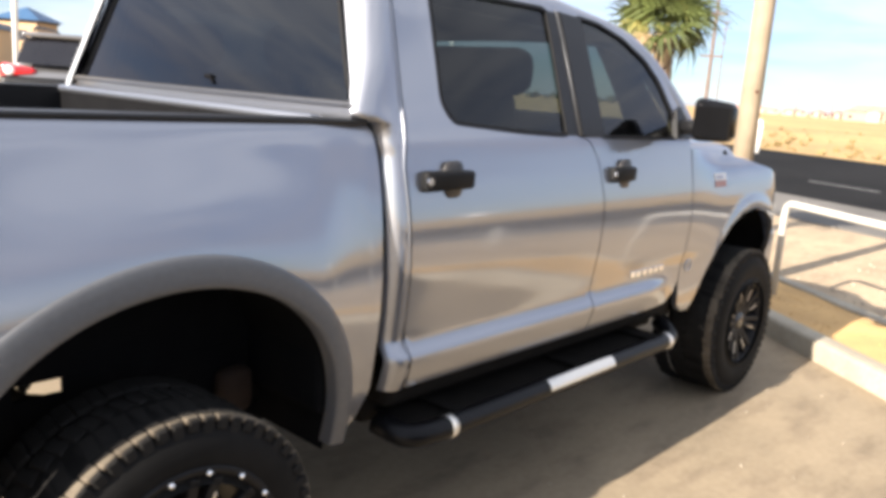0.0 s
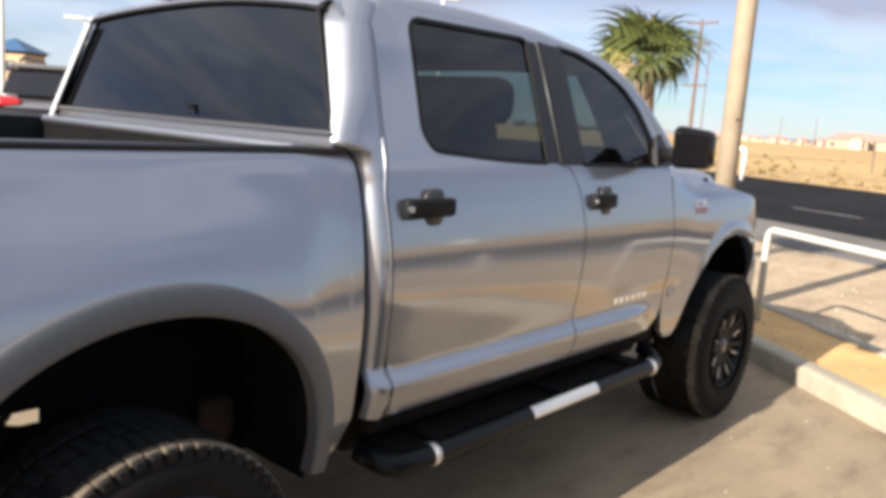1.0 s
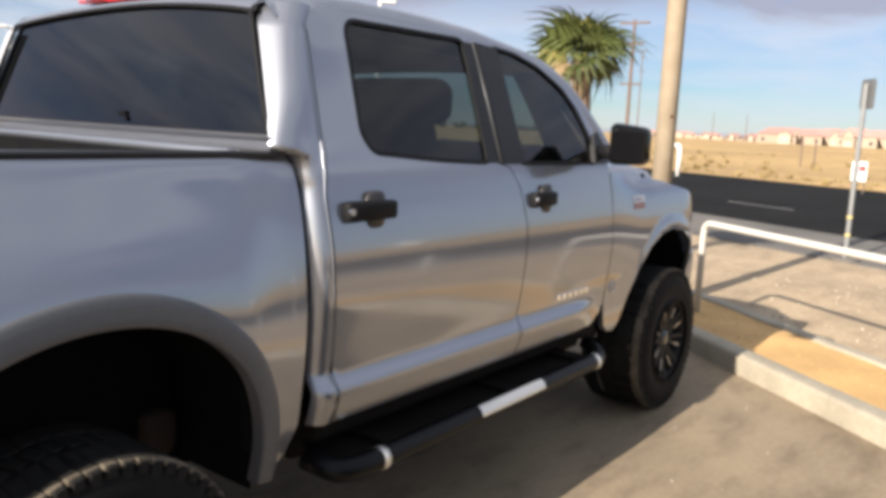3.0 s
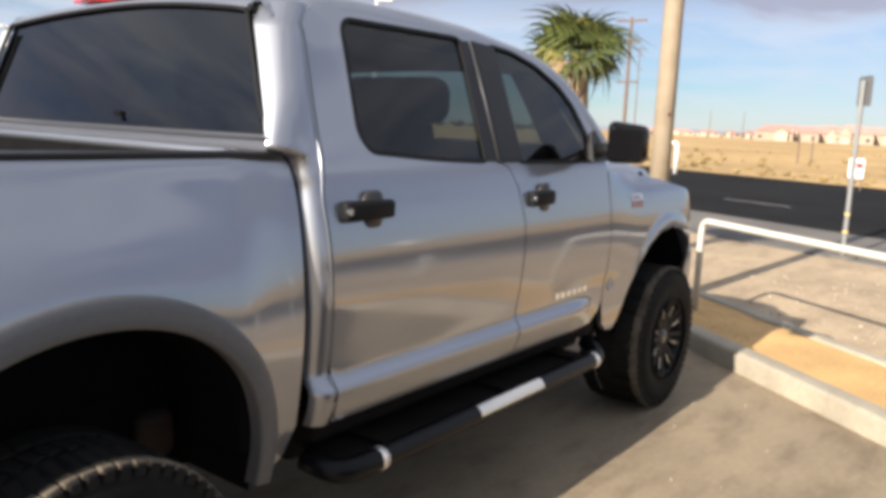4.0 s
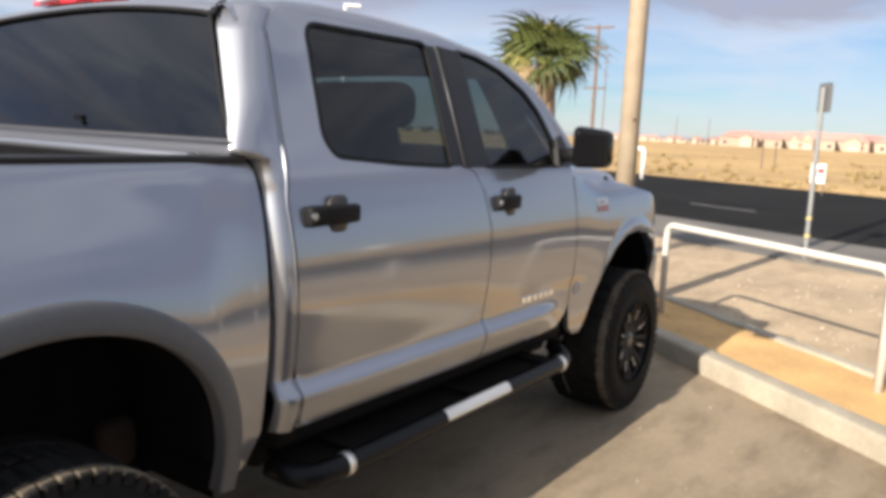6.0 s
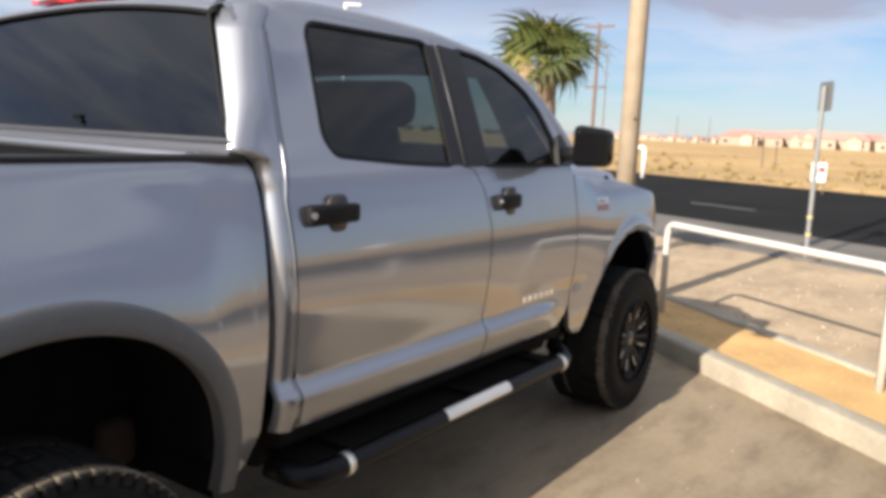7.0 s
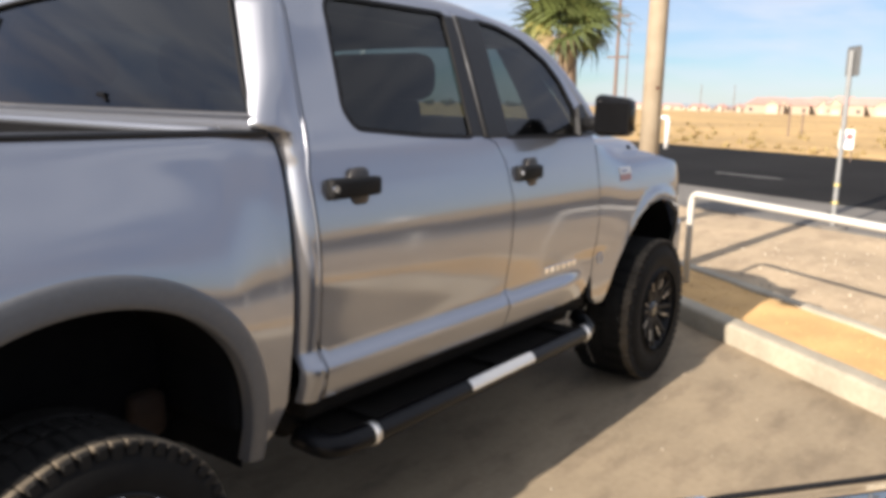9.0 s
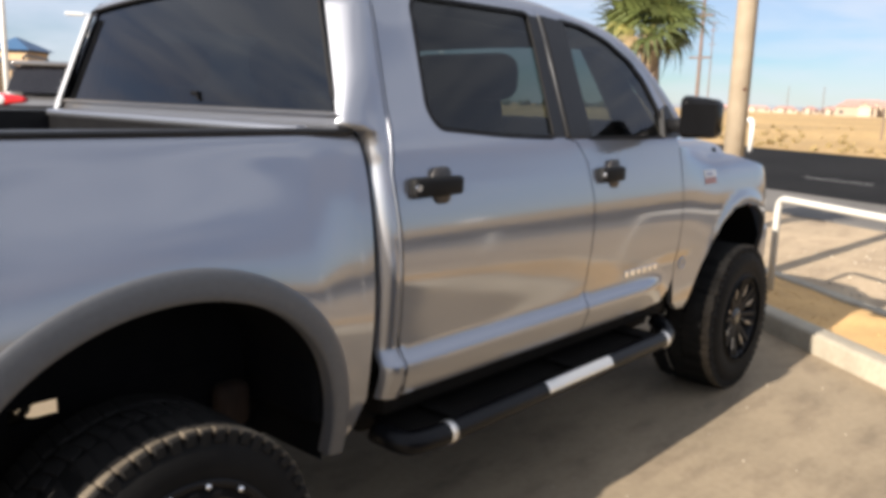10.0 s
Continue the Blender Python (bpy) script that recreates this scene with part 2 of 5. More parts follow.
def bend(points, r, n=6):
    """Rounds the inner corners of a polyline."""
    pts = [Vector(p) for p in points]
    out = [pts[0]]
    for a, b, c in zip(pts, pts[1:], pts[2:]):
        u, v = (a - b), (c - b)
        d = min(r, u.length * 0.45, v.length * 0.45)
        p, q = b + u.normalized() * d, b + v.normalized() * d
        for i in range(n + 1):
            t = i / n
            out.append(p.lerp(b, t).lerp(b.lerp(q, t), t))
    out.append(pts[-1])
    return out


def lathe(profile, seg=48, bm=None):
    """Turns a profile of (radius, y) pairs round the y axis."""
    b = bmesh.new()
    rings = []
    for r, y in profile:
        rings.append([b.verts.new((r * math.cos(2 * math.pi * j / seg), y, r * math.sin(2 * math.pi * j / seg))) for j in range(seg)])
    for r0, r1 in zip(rings, rings[1:]):
        for j in range(seg):
            b.faces.new((r0[j], r0[(j + 1) % seg], r1[(j + 1) % seg], r1[j]))
    bmesh.ops.recalc_face_normals(b, faces=b.faces)
    return joined(bm, b)


def grid(fn, nu, nv):
    """A mesh of nu x nv cells over fn(u, v) with u, v from 0 to 1."""
    b = bmesh.new()
    vs = [[b.verts.new(fn(i / nu, j / nv)) for j in range(nv + 1)] for i in range(nu + 1)]
    for i in range(nu):
        for j in range(nv):
            b.faces.new((vs[i][j], vs[i + 1][j], vs[i + 1][j + 1], vs[i][j + 1]))
    return b


def resample(poly, step):
    out = []
    for (x0, z0), (x1, z1) in zip(poly, poly[1:] + poly[:1]):
        n = max(1, int(math.hypot(x1 - x0, z1 - z0) / step + 0.5))
        out += [(x0 + (x1 - x0) * i / n, z0 + (z1 - z0) * i / n) for i in range(n)]
    return out


def smooth_poly(poly, r=0.03, n=4):
    """Rounds the corners of a closed 2D polygon."""
    out = []
    k = len(poly)
    for i in range(k):
        a, b, c = Vector(poly[i - 1]), Vector(poly[i]), Vector(poly[(i + 1) % k])
        u, v = a - b, c - b
        d = min(r, u.length * 0.4, v.length * 0.4)
        p, q = b + u.normalized() * d, b + v.normalized() * d
        for j in range(n + 1):
            t = j / n
            w = p.lerp(b, t).lerp(b.lerp(q, t), t)
            out.append((w.x, w.y))
    return out


def inset(poly, d):
    """Moves a closed counter-clockwise polygon inwards by d."""
    out = []
    k = len(poly)
    for i in range(k):
        a, b, c = Vector(poly[i - 1]), Vector(poly[i]), Vector(poly[(i + 1) % k])
        n1, n2 = (b - a), (c - b)
        if n1.length < 1e-6 or n2.length < 1e-6:
            out.append((b.x, b.y))
            continue
        n1, n2 = Vector((-n1.y, n1.x)).normalized(), Vector((-n2.y, n2.x)).normalized()
        m = (n1 + n2)
        m = m.normalized() if m.length > 1e-3 else n1
        s = min(d / max(m.dot(n1), 0.4), d * 2)
        out.append((b.x + m.x * s, b.y + m.y * s))
    return out


def area2(poly):
    return sum(x0 * y1 - x1 * y0 for (x0, y0), (x1, y1) in zip(poly, poly[1:] + poly[:1]))


def inside(p, poly):
    x, y = p
    c = False
    for (x0, y0), (x1, y1) in zip(poly, poly[1:] + poly[:1]):
        if (y0 > y) != (y1 > y) and x < (x1 - x0) * (y - y0) / (y1 - y0) + x0:
            c = not c
    return c


def panel(outline, f, sign=-1, holes=(), step=0.045, depth=0.03, lip=0.006):
    """A pressed sheet panel: the outline (x, z) with holes, lying on y = sign * f(x, z), with rounded lips and returned edges."""
    loops = []
    for i, poly in enumerate([outline, *holes]):
        poly = resample(poly, step * 0.6)
        if (area2(poly) > 0) != (i == 0):
            poly = poly[::-1]
        loops.append(poly)
    pts, edges, kind = [], [], []
    for poly in loops:
        o = len(pts)
        pts += poly
        kind += [1] * len(poly)
        edges += [(o + i, o + (i + 1) % len(poly)) for i in range(len(poly))]
        ins = inset(poly, lip)
        pts += ins
        kind += [0] * len(ins)
    xs, zs = [p[0] for p in loops[0]], [p[1] for p in loops[0]]
    rims = [inset(poly, lip + 0.012) for poly in loops]
    nx, nz = int((max(xs) - min(xs)) / step) + 1, int((max(zs) - min(zs)) / step) + 1
    for i in range(nx + 1):
        for j in range(nz + 1):
            p = (min(xs) + i * step, min(zs) + j * step)
            if inside(p, rims[0]) and not any(inside(p, h) for h in rims[1:]):
                pts.append(p)
                kind.append(0)
    vs, es, fs, ov, _, _ = delaunay_2d_cdt([Vector(p) for p in pts], edges, [], 1, 1e-5)
    # drop triangles in the holes
    tri = []
    for t in fs:
        c = (sum(vs[i].x for i in t) / 3, sum(vs[i].y for i in t) / 3)
        if inside(c, loops[0]) and not any(inside(c, h) for h in loops[1:]):
            tri.append(t)
    used = sorted({i for t in tri for i in t})
    idx = {v: i for i, v in enumerate(used)}
    co, nor = [], []
    border = [any(k < len(kind) and kind[k] == 1 for k in ov[v]) for v in used]
    e = 0.004
    for v, bd in zip(used, border):
        x, z = vs[v].x, vs[v].y
        y = f(x, z)
        gx, gz = (f(x + e, z) - f(x - e, z)) / (2 * e), (f(x, z + e) - f(x, z - e)) / (2 * e)
        nor.append(Vector((-gx, sign, -gz)).normalized())
        co.append((x, sign * (y - (0.0025 if bd else 0.0)), z))
    faces = [tuple(idx[i] for i in t) for t in tri]
    # returned edge
    count = {}
    for t in faces:
        for a, b in zip(t, t[1:] + t[:1]):
            count[(min(a, b), max(a, b))] = count.get((min(a, b), max(a, b)), []) + [(a, b)]
    back = {}
    for key, uses in count.items():
        if len(uses) == 1:
            a, b = uses[0]
            for v in (a, b):
                if v not in back:
                    back[v] = len(co)
                    x, y, z = co[v]
                    co.append((x, y - sign * depth, z))
                    nor.append(nor[v])
            faces.append((b, a, back[a], back[b]))
    me = bpy.data.meshes.new("panel")
    me.from_pydata(co, [], faces)
    # consistent outward winding
    flip = [p.index for p in me.polygons if p.index < len(tri) and p.normal.y * sign < 0]
    if len(flip) > len(tri) / 2:
        me.flip_normals()
    me.polygons.foreach_set("use_smooth", [p.index < len(tri) for p in me.polygons])
    cn = []
    for p in me.polygons:
        for v in p.vertices:
            cn.append(tuple(nor[v]) if p.index < len(tri) else (0, 0, 0))
    me.normals_split_custom_set(cn)
    return me


def curve_through(rows):
    """A smooth function through rows of (position, value)."""
    xs, ys = [r[0] for r in rows], [r[1] for r in rows]

    def g(t):
        if t <= xs[0]:
            return ys[0]
        if t >= xs[-1]:
            return ys[-1]
        i = max(k for k in range(len(xs) - 1) if xs[k] <= t)
        h = xs[i + 1] - xs[i]
        u = (t - xs[i]) / h

        def slope(k):
            if k == 0:
                return (ys[1] - ys[0]) / (xs[1] - xs[0])
            if k == len(xs) - 1:
                return (ys[-1] - ys[-2]) / (xs[-1] - xs[-2])
            return (ys[k + 1] - ys[k - 1]) / (xs[k + 1] - xs[k - 1])
        m0, m1 = slope(i) * h, slope(i + 1) * h
        return (2 * u**3 - 3 * u**2 + 1) * ys[i] + (u**3 - 2 * u**2 + u) * m0 + (-2 * u**3 + 3 * u**2) * ys[i + 1] + (u**3 - u**2) * m1
    return g


# ---- the pickup truck: x forward, rear axle at x = 0, right side at negative y ----
truck = thing("pickup_truck", "lifted silver crew cab pickup with black wheels, parked at the kerb", "truck")
DOOR_Z = curve_through([(0.55, 0.95), (0.66, 0.978), (0.74, 1.003), (0.797, 1.0165), (0.820, 1.0155), (0.860, 0.986), (0.876, 0.981), (1.0, 0.990), (1.12, 0.997), (1.25, 0.991), (1.38, 0.972), (1.47, 0.954), (1.53, 0.940), (1.60, 0.918)])
FEND_Z = curve_through([(0.5, 0.95), (0.7, 0.98), (0.9, 0.99), (1.05, 0.994), (1.18, 0.989), (1.3, 0.972), (1.38, 0.950), (1.43, 0.925), (1.47, 0.885), (1.50, 0.83)])
BED_Z = curve_through([(0.5, 0.92), (0.7, 0.962), (0.9, 0.982), (1.05, 0.984), (1.2, 0.972), (1.35, 0.948), (1.48, 0.920), (1.56, 0.899), (1.6, 0.878)])
ARCH_R = (-0.022, 0.648)
ARCH_F = (3.70, 0.64)


def bump01(t):
    t = min(max(t, 0.0), 1.0)
    return t * t * (3 - 2 * t)


def greenhouse(z):
    """Half width of the cab above the belt line."""
    return 0.945 - 0.345 * (z - 1.53) - 0.05 * max(0.0, z - 1.95)


LEAN = 0.24


def wy(z):
    """Half width of the rear glass."""
    return 0.872 - 0.46 * max(0.0, z - 1.62)


def door_skin(x, z):
    low, high = DOOR_Z(z), greenhouse(z)
    k = bump01((z - 1.46) / 0.12)
    y = low * (1 - k) + high * k
    # the lower ledge runs out towards the front wheel
    y -= max(0.0, y - 0.977) * bump01((x - 2.45) / 0.36) * bump01((0.96 - z) / 0.08)
    return y - 0.02 * bump01((x - 2.55) / 0.5) * bump01((1.0 - z) / 0.2) * 0.6


def arch_dist(x, z, c):
    return math.hypot(x - c[0], z - c[1])


def arch_point(r, a):
    """The rear wheel opening: squarer than a circle and drawn out to the rear."""
    c, s = math.cos(a), math.sin(a)
    r = 0.505 + (r - 0.505) * (1 - 0.22 * bump01(c))
    k = r * (1 + 0.035 * (2 * s * c) ** 2 * (1 if s > 0 else 0))
    return ARCH_R[0] + k * c * (1.0 + 0.13 * bump01(-c) + 0.03 * bump01(c)), ARCH_R[1] + k * s


def bed_skin(x, z):
    y = BED_Z(z)
    d = arch_dist(x, z, ARCH_R)
    y += 0.022 * (1 - bump01((d - 0.56) / 0.36))
    y -= 0.022 * bump01((x - 0.42) / 0.24)
    return y - 0.07 * bump01((-0.85 - x) / 0.4)


def fender_skin(x, z):
    y = FEND_Z(z)
    d = arch_dist(x, z, ARCH_F)
    y += 0.012 * (1 - bump01((d - 0.53) / 0.07))
    blend = 1 - bump01((x - 2.84) / 0.45)
    y = y * (1 - blend) + blend * door_skin(2.84, min(z, 1.5))
    return y - 0.42 * bump01((x - 3.85) / 0.75) ** 2


bed_line = [(-1.17, 0.70), (-0.72, 0.65)] + [arch_point(0.590, radians(180 - 183 * i / 36)) for i in range(37)] + [(0.585, 0.61), (0.615, 0.63), (0.664, 0.72), (0.672, 0.86), (0.694, 1.10), (0.704, 1.34), (0.706, 1.43), (0.703, 1.50), (0.694, 1.555), (0.676, 1.58), (0.652, 1.588), (-1.17, 1.60)]
door_r = [(0.80, 0.705), (1.925, 0.70), (1.935, 0.80), (1.96, 1.0), (1.98, 1.28), (1.945, 1.45), (1.885, 1.53), (1.80, 1.555), (1.793, 2.05), (1.77, 2.075), (1.135, 2.088), (0.90, 2.075), (0.855, 2.05), (0.836, 2.0), (0.80, 1.67), (0.795, 1.6), (0.775, 1.45), (0.785, 1.29), (0.795, 0.84)]
glass_r = smooth_poly([(1.035, 1.612), (1.38, 1.585), (1.735, 1.570), (1.742, 2.042), (1.035, 2.036), (1.0, 1.665)], 0.05, 5)
door_f = [(1.932, 0.70), (2.70, 0.705), (2.80, 0.75), (2.845, 0.80), (2.85, 1.2), (2.845, 1.50), (2.83, 1.56), (2.76, 1.72), (2.60, 1.91), (2.43, 2.00), (2.25, 2.05), (2.0, 2.075), (1.808, 2.075), (1.805, 2.05), (1.812, 1.557), (1.891, 1.533), (1.951, 1.45), (1.987, 1.28), (1.967, 1.0), (1.942, 0.80)]
glass_f = smooth_poly([(1.975, 1.566), (2.70, 1.560), (2.68, 1.66), (2.60, 1.80), (2.50, 1.89), (2.32, 1.975), (2.13, 2.022), (1.955, 2.035)], 0.03, 4)
fender = [(2.855, 0.78), (2.875, 0.665), (2.94, 0.62), (3.02, 0.615), (3.08, 0.70), (3.155, 0.83), (3.24, 0.95), (3.36, 1.055), (3.52, 1.125), (3.70, 1.14), (3.88, 1.11), (4.03, 1.03), (4.13, 0.92), (4.19, 0.80), (4.24, 0.80), (4.30, 0.98), (4.42, 1.05), (4.40, 1.18), (4.28, 1.265), (4.0, 1.36), (3.6, 1.43), (3.2, 1.47), (2.855, 1.492)]


def loop_strip(poly, f, sign, w, proud, back=0.02):
    """A raised strip that follows a closed line in the side plane (window rubber, trim)."""
    b = bmesh.new()
    poly = resample(poly, 0.04)
    if area2(poly) < 0:
        poly = poly[::-1]
    inn = inset(poly, w)
    rows = []
    for (x0, z0), (x1, z1) in zip(poly, inn):
        a, c = f(x0, z0), f(x1, z1)
        rows.append([b.verts.new((x0, sign * (a - back), z0)), b.verts.new((x0, sign * (a + proud), z0)), b.verts.new((x1, sign * (c + proud), z1)), b.verts.new((x1, sign * (c - back), z1))])
    k = len(rows)
    for i in range(k):
        for j in range(3):
            b.faces.new((rows[i][j], rows[(i + 1) % k][j], rows[(i + 1) % k][j + 1], rows[i][j + 1]))
    bmesh.ops.recalc_face_normals(b, faces=b.faces)
    return b


def pane(poly, f, sign, thick=0.005):
    me = panel(poly, f, sign, step=0.08, depth=thick, lip=0.003)
    return me


def glass_plane(x, z):
    return greenhouse(z) - 0.010


def corner_edge(z):
    """Front edge of the cab corner: runs 9 mm behind the rear door's edge."""
    return float(np.interp(z, (0.84, 1.29, 1.45, 1.60, 1.67, 2.0, 2.075), (0.795, 0.785, 0.775, 0.795, 0.80, 0.836, 0.89))) - 0.009


for sign in (-1, 1):
    part("bed_side", panel(bed_line, bed_skin, sign, step=0.022), M_PAINT, truck, "silver painted bed side with flared wheel arch")
    prof = ((0.606, -0.004), (0.603, 0.003), (0.598, 0.006), (0.590, 0.0075), (0.575, 0.0078), (0.550, 0.008), (0.531, 0.006), (0.519, 0.003), (0.513, -0.006), (0.514, -0.05))

    def flare(u, v, sign=sign, prof=prof):
        a = radians(186 - 195 * u)
        r, dy = prof[min(int(v * (len(prof) - 1) + 0.5), len(prof) - 1)]
        x, z = arch_point(r, a)
        if z < ARCH_R[1]:
            x = arch_point(r, 0.0 if math.cos(a) > 0 else math.pi)[0] - 0.02 * (ARCH_R[1] - z)
        return Vector((x, sign * (bed_skin(x, max(z, 0.55)) + dy), z))
    part("wheel_flare", grid(flare, 60, len(prof) - 1), M_FLARE, truck, "satin grey wheel arch flare", True)
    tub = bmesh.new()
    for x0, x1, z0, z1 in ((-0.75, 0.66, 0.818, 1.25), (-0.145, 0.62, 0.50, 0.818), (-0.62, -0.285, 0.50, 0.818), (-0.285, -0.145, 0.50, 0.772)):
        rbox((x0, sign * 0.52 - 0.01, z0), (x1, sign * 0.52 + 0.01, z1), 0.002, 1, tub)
    part("wheel_tub", tub, M_DEEPBLACK, truck, "black inner wheel tub")
    part("bed_corner_guard", rbox((0.48, sign * 0.72 - 0.2, 0.66), (0.56, sign * 0.72 + 0.2, 1.0), 0.02, 2), M_DEEPBLACK, truck, "black rear splash guard")
    rd = part("rear_door", panel(door_r, door_skin, sign, [inset(glass_r, -0.005)]), M_PAINT, truck, "silver rear cab door")
    fd = part("front_door", panel(door_f, door_skin, sign, [inset(glass_f, -0.005)]), M_PAINT, truck, "silver front cab door")
    part("fender", panel(fender, fender_skin, sign, step=0.025), M_PAINT, truck, "silver front fender")
    for door, gl in ((rd, glass_r), (fd, glass_f)):
        p = part("window_pane", pane(inset(gl, -0.008), glass_plane, sign), M_TINT, door, "dark tinted door glass")
        part("window_seal", loop_strip(inset(gl, -0.012), door_skin, sign, 0.016, 0.0015), M_SEAL, door, "black rubber window seal")
    # black sash between the doors, its rear edge standing proud
    sash_r = [(1.715, 1.556), (1.797, 1.556), (1.79, 2.05), (1.725, 2.05)]
    sash_f = [(1.816, 1.553), (1.99, 1.553), (1.97, 2.045), (1.809, 2.055)]
    part("sash", panel(sash_r, lambda x, z: door_skin(x, z) + 0.006, sign, depth=0.01, lip=0.003), M_BLACK, rd, "black pillar sash")
    part("sash", panel(sash_f, lambda x, z: door_skin(x, z) + 0.016, sign, depth=0.016, lip=0.003), M_BLACK, fd, "black pillar sash")
    part("sash_edge", tube([(1.806, sign * (door_skin(1.87, 1.56) + 0.008), 1.556), (1.803, sign * (door_skin(1.84, 1.8) + 0.008), 1.80), (1.80, sign * (door_skin(1.81, 2.05) + 0.006), 2.05)], 0.004, 8), M_FLARE, fd, "dull grey edge strip", True)
    # handles: a cup with a bar grip across it
    for door, x0, x1, zc in ((rd, 0.885, 1.085, 1.405), (fd, 2.075, 2.22, 1.39)):
        xc = (x0 + x1) / 2 + 0.005
        cup = bmesh.new()
        bmesh.ops.create_uvsphere(cup, u_segments=24, v_segments=12, radius=1)
        bmesh.ops.transform(cup, matrix=Matrix.Translation((xc, sign * (door_skin(xc, zc) + 0.002), zc - 0.004)) @ Matrix.Diagonal((0.058, 0.016, 0.078, 1)), verts=cup.verts)
        for v in cup.verts:
            dx, dz = (v.co.x - xc) / 0.058, (v.co.z - zc + 0.004) / 0.078
            k = (abs(dx) ** 4 + abs(dz) ** 4) ** 0.25
            if k > 1e-4:
                k = math.hypot(dx, dz) / k
                v.co.x, v.co.z = xc + dx * k * 0.052, zc - 0.004 + dz * k * 0.070
        # Dark bulge on the door skin; the hollow's shade is in its colour.
        part("handle_cup", cup, M_CUP, door, "rounded handle recess, its shade put into dark grey", True)
        x0 -= 0.05
        g = rbox((x0, -0.021, -0.034), (x1, 0.021, 0.034), 0.016, 4)
        for v in g.verts:
            t = (v.co.x - x0) / (x1 - x0)
            v.co.y += 0.010 * (2 * t - 1) ** 2
            v.co.z *= 1.05 - 0.20 * math.exp(-((t - 0.72) / 0.10) ** 2) - 0.10 * t
        bmesh.ops.transform(g, matrix=Matrix.Translation((0, sign * (door_skin(xc, zc) + 0.020), zc)) @ Matrix.Diagonal((1, -sign, 1, 1)), verts=g.verts)
        bmesh.ops.recalc_face_normals(g, faces=g.faces)
        h = part("door_handle", g, M_GRIP, door, "black plastic door handle", True)
        lk = lathe([(0.0, 0), (0.012, 0), (0.014, 0.008)], 16)
        part("lock_cylinder", lk, M_CHROME, h, "small metal lock").matrix_basis = pose(x0 + 0.016, sign * (door_skin(xc, zc) + 0.034), zc + 0.002)
    # cab corner from the bed gap up to the roof

    def corner(u, v, sign=sign):
        z = 0.70 + (2.075 - 0.70) * v
        up, up2 = bump01((z - 1.49) / 0.125), bump01((z - 1.55) / 0.28)
        lean = max(0.0, z - 1.60) * LEAN
        xr = max(0.715 * (1 - up) + (0.598 + lean) * up, float(np.interp(z, (1.43, 1.50, 1.555, 1.58, 1.597, 1.607), (0.715, 0.712, 0.703, 0.686, 0.664, 0.50))))
        xf = corner_edge(z)
        ys = door_skin(0.80, z)
        yw = (ys - 0.055) * (1 - up) + wy(z) * up
        if z > 2.0:
            xr += (z - 2.0) * 0.3
        # a face turned a little outwards, then a soft turn into the side
        a, e = Vector((xr, yw)), Vector((xf, ys - 0.005))
        b1 = Vector((xr + 0.012 + 0.022 * up2, (ys - 0.015) * (1 - up2) + (yw + 0.090) * up2))
        b2 = Vector((xr + 0.035 + 0.030 * up2, ys + 0.003 + 0.044 * up2))
        p = a * (1 - u) ** 3 + b1 * 3 * u * (1 - u) ** 2 + b2 * 3 * u * u * (1 - u) + e * u ** 3
        return Vector((p.x, sign * p.y, z))
    part("cab_corner", grid(corner, 20, 110), M_PAINT, truck, "silver cab rear corner pillar", True)
    zs = [0.72 + 1.33 * i / 44 for i in range(45)]
    part("rolled_edge", tube([(corner_edge(z) - 0.002, sign * (door_skin(0.80, z) - 0.003), z) for z in zs], 0.0045, 8), M_PAINT, truck, "bright rolled edge of the cab corner", True)
    part("door_seal", tube([(corner_edge(z) + 0.004, sign * (door_skin(0.80, z) - 0.012), z) for z in zs], 0.007, 6), M_SEAL, truck, "black rubber door seal", True)
    rail = rbox((-1.17, 0.79, 1.580), (0.655, 0.896, 1.597), 0.007, 3, m=Matrix.Diagonal((1, sign, 1, 1)))
    bmesh.ops.recalc_face_normals(rail, faces=rail.faces)
    part("bed_rail_cap", rail, M_BLACK, truck, "black bed rail cap", True)
    inner = rbox((-1.15, 0.79, 1.20), (0.58, 0.81, 1.585), 0.005, 1, m=Matrix.Diagonal((1, sign, 1, 1)))
    part("bed_inner_wall", inner, M_BLACK, truck, "black bed liner wall")

# roof, rear wall, hood
ROOF_Z = curve_through([(0.60, 2.088), (0.9, 2.118), (1.4, 2.123), (1.9, 2.108), (2.3, 2.07), (2.5, 2.03), (2.62, 1.985)])


def roof(u, v):
    x = 0.722 + u * 1.878
    s = 2 * v - 1
    half = 0.752 - 0.02 * bump01((x - 2.0) / 0.6)
    drop = 0.02 * bump01(1 - u / 0.08) + 0.035 * abs(s) ** 2.2 + 0.045 * bump01((abs(s) - 0.93) / 0.07)
    zz = ROOF_Z(x)
    xs = x + (0.03 * (1 - u) * (1 - s * s) * -1) + 0.10 * u * (1 - s * s)
    return Vector((xs, s * half, zz + 0.02 - drop))


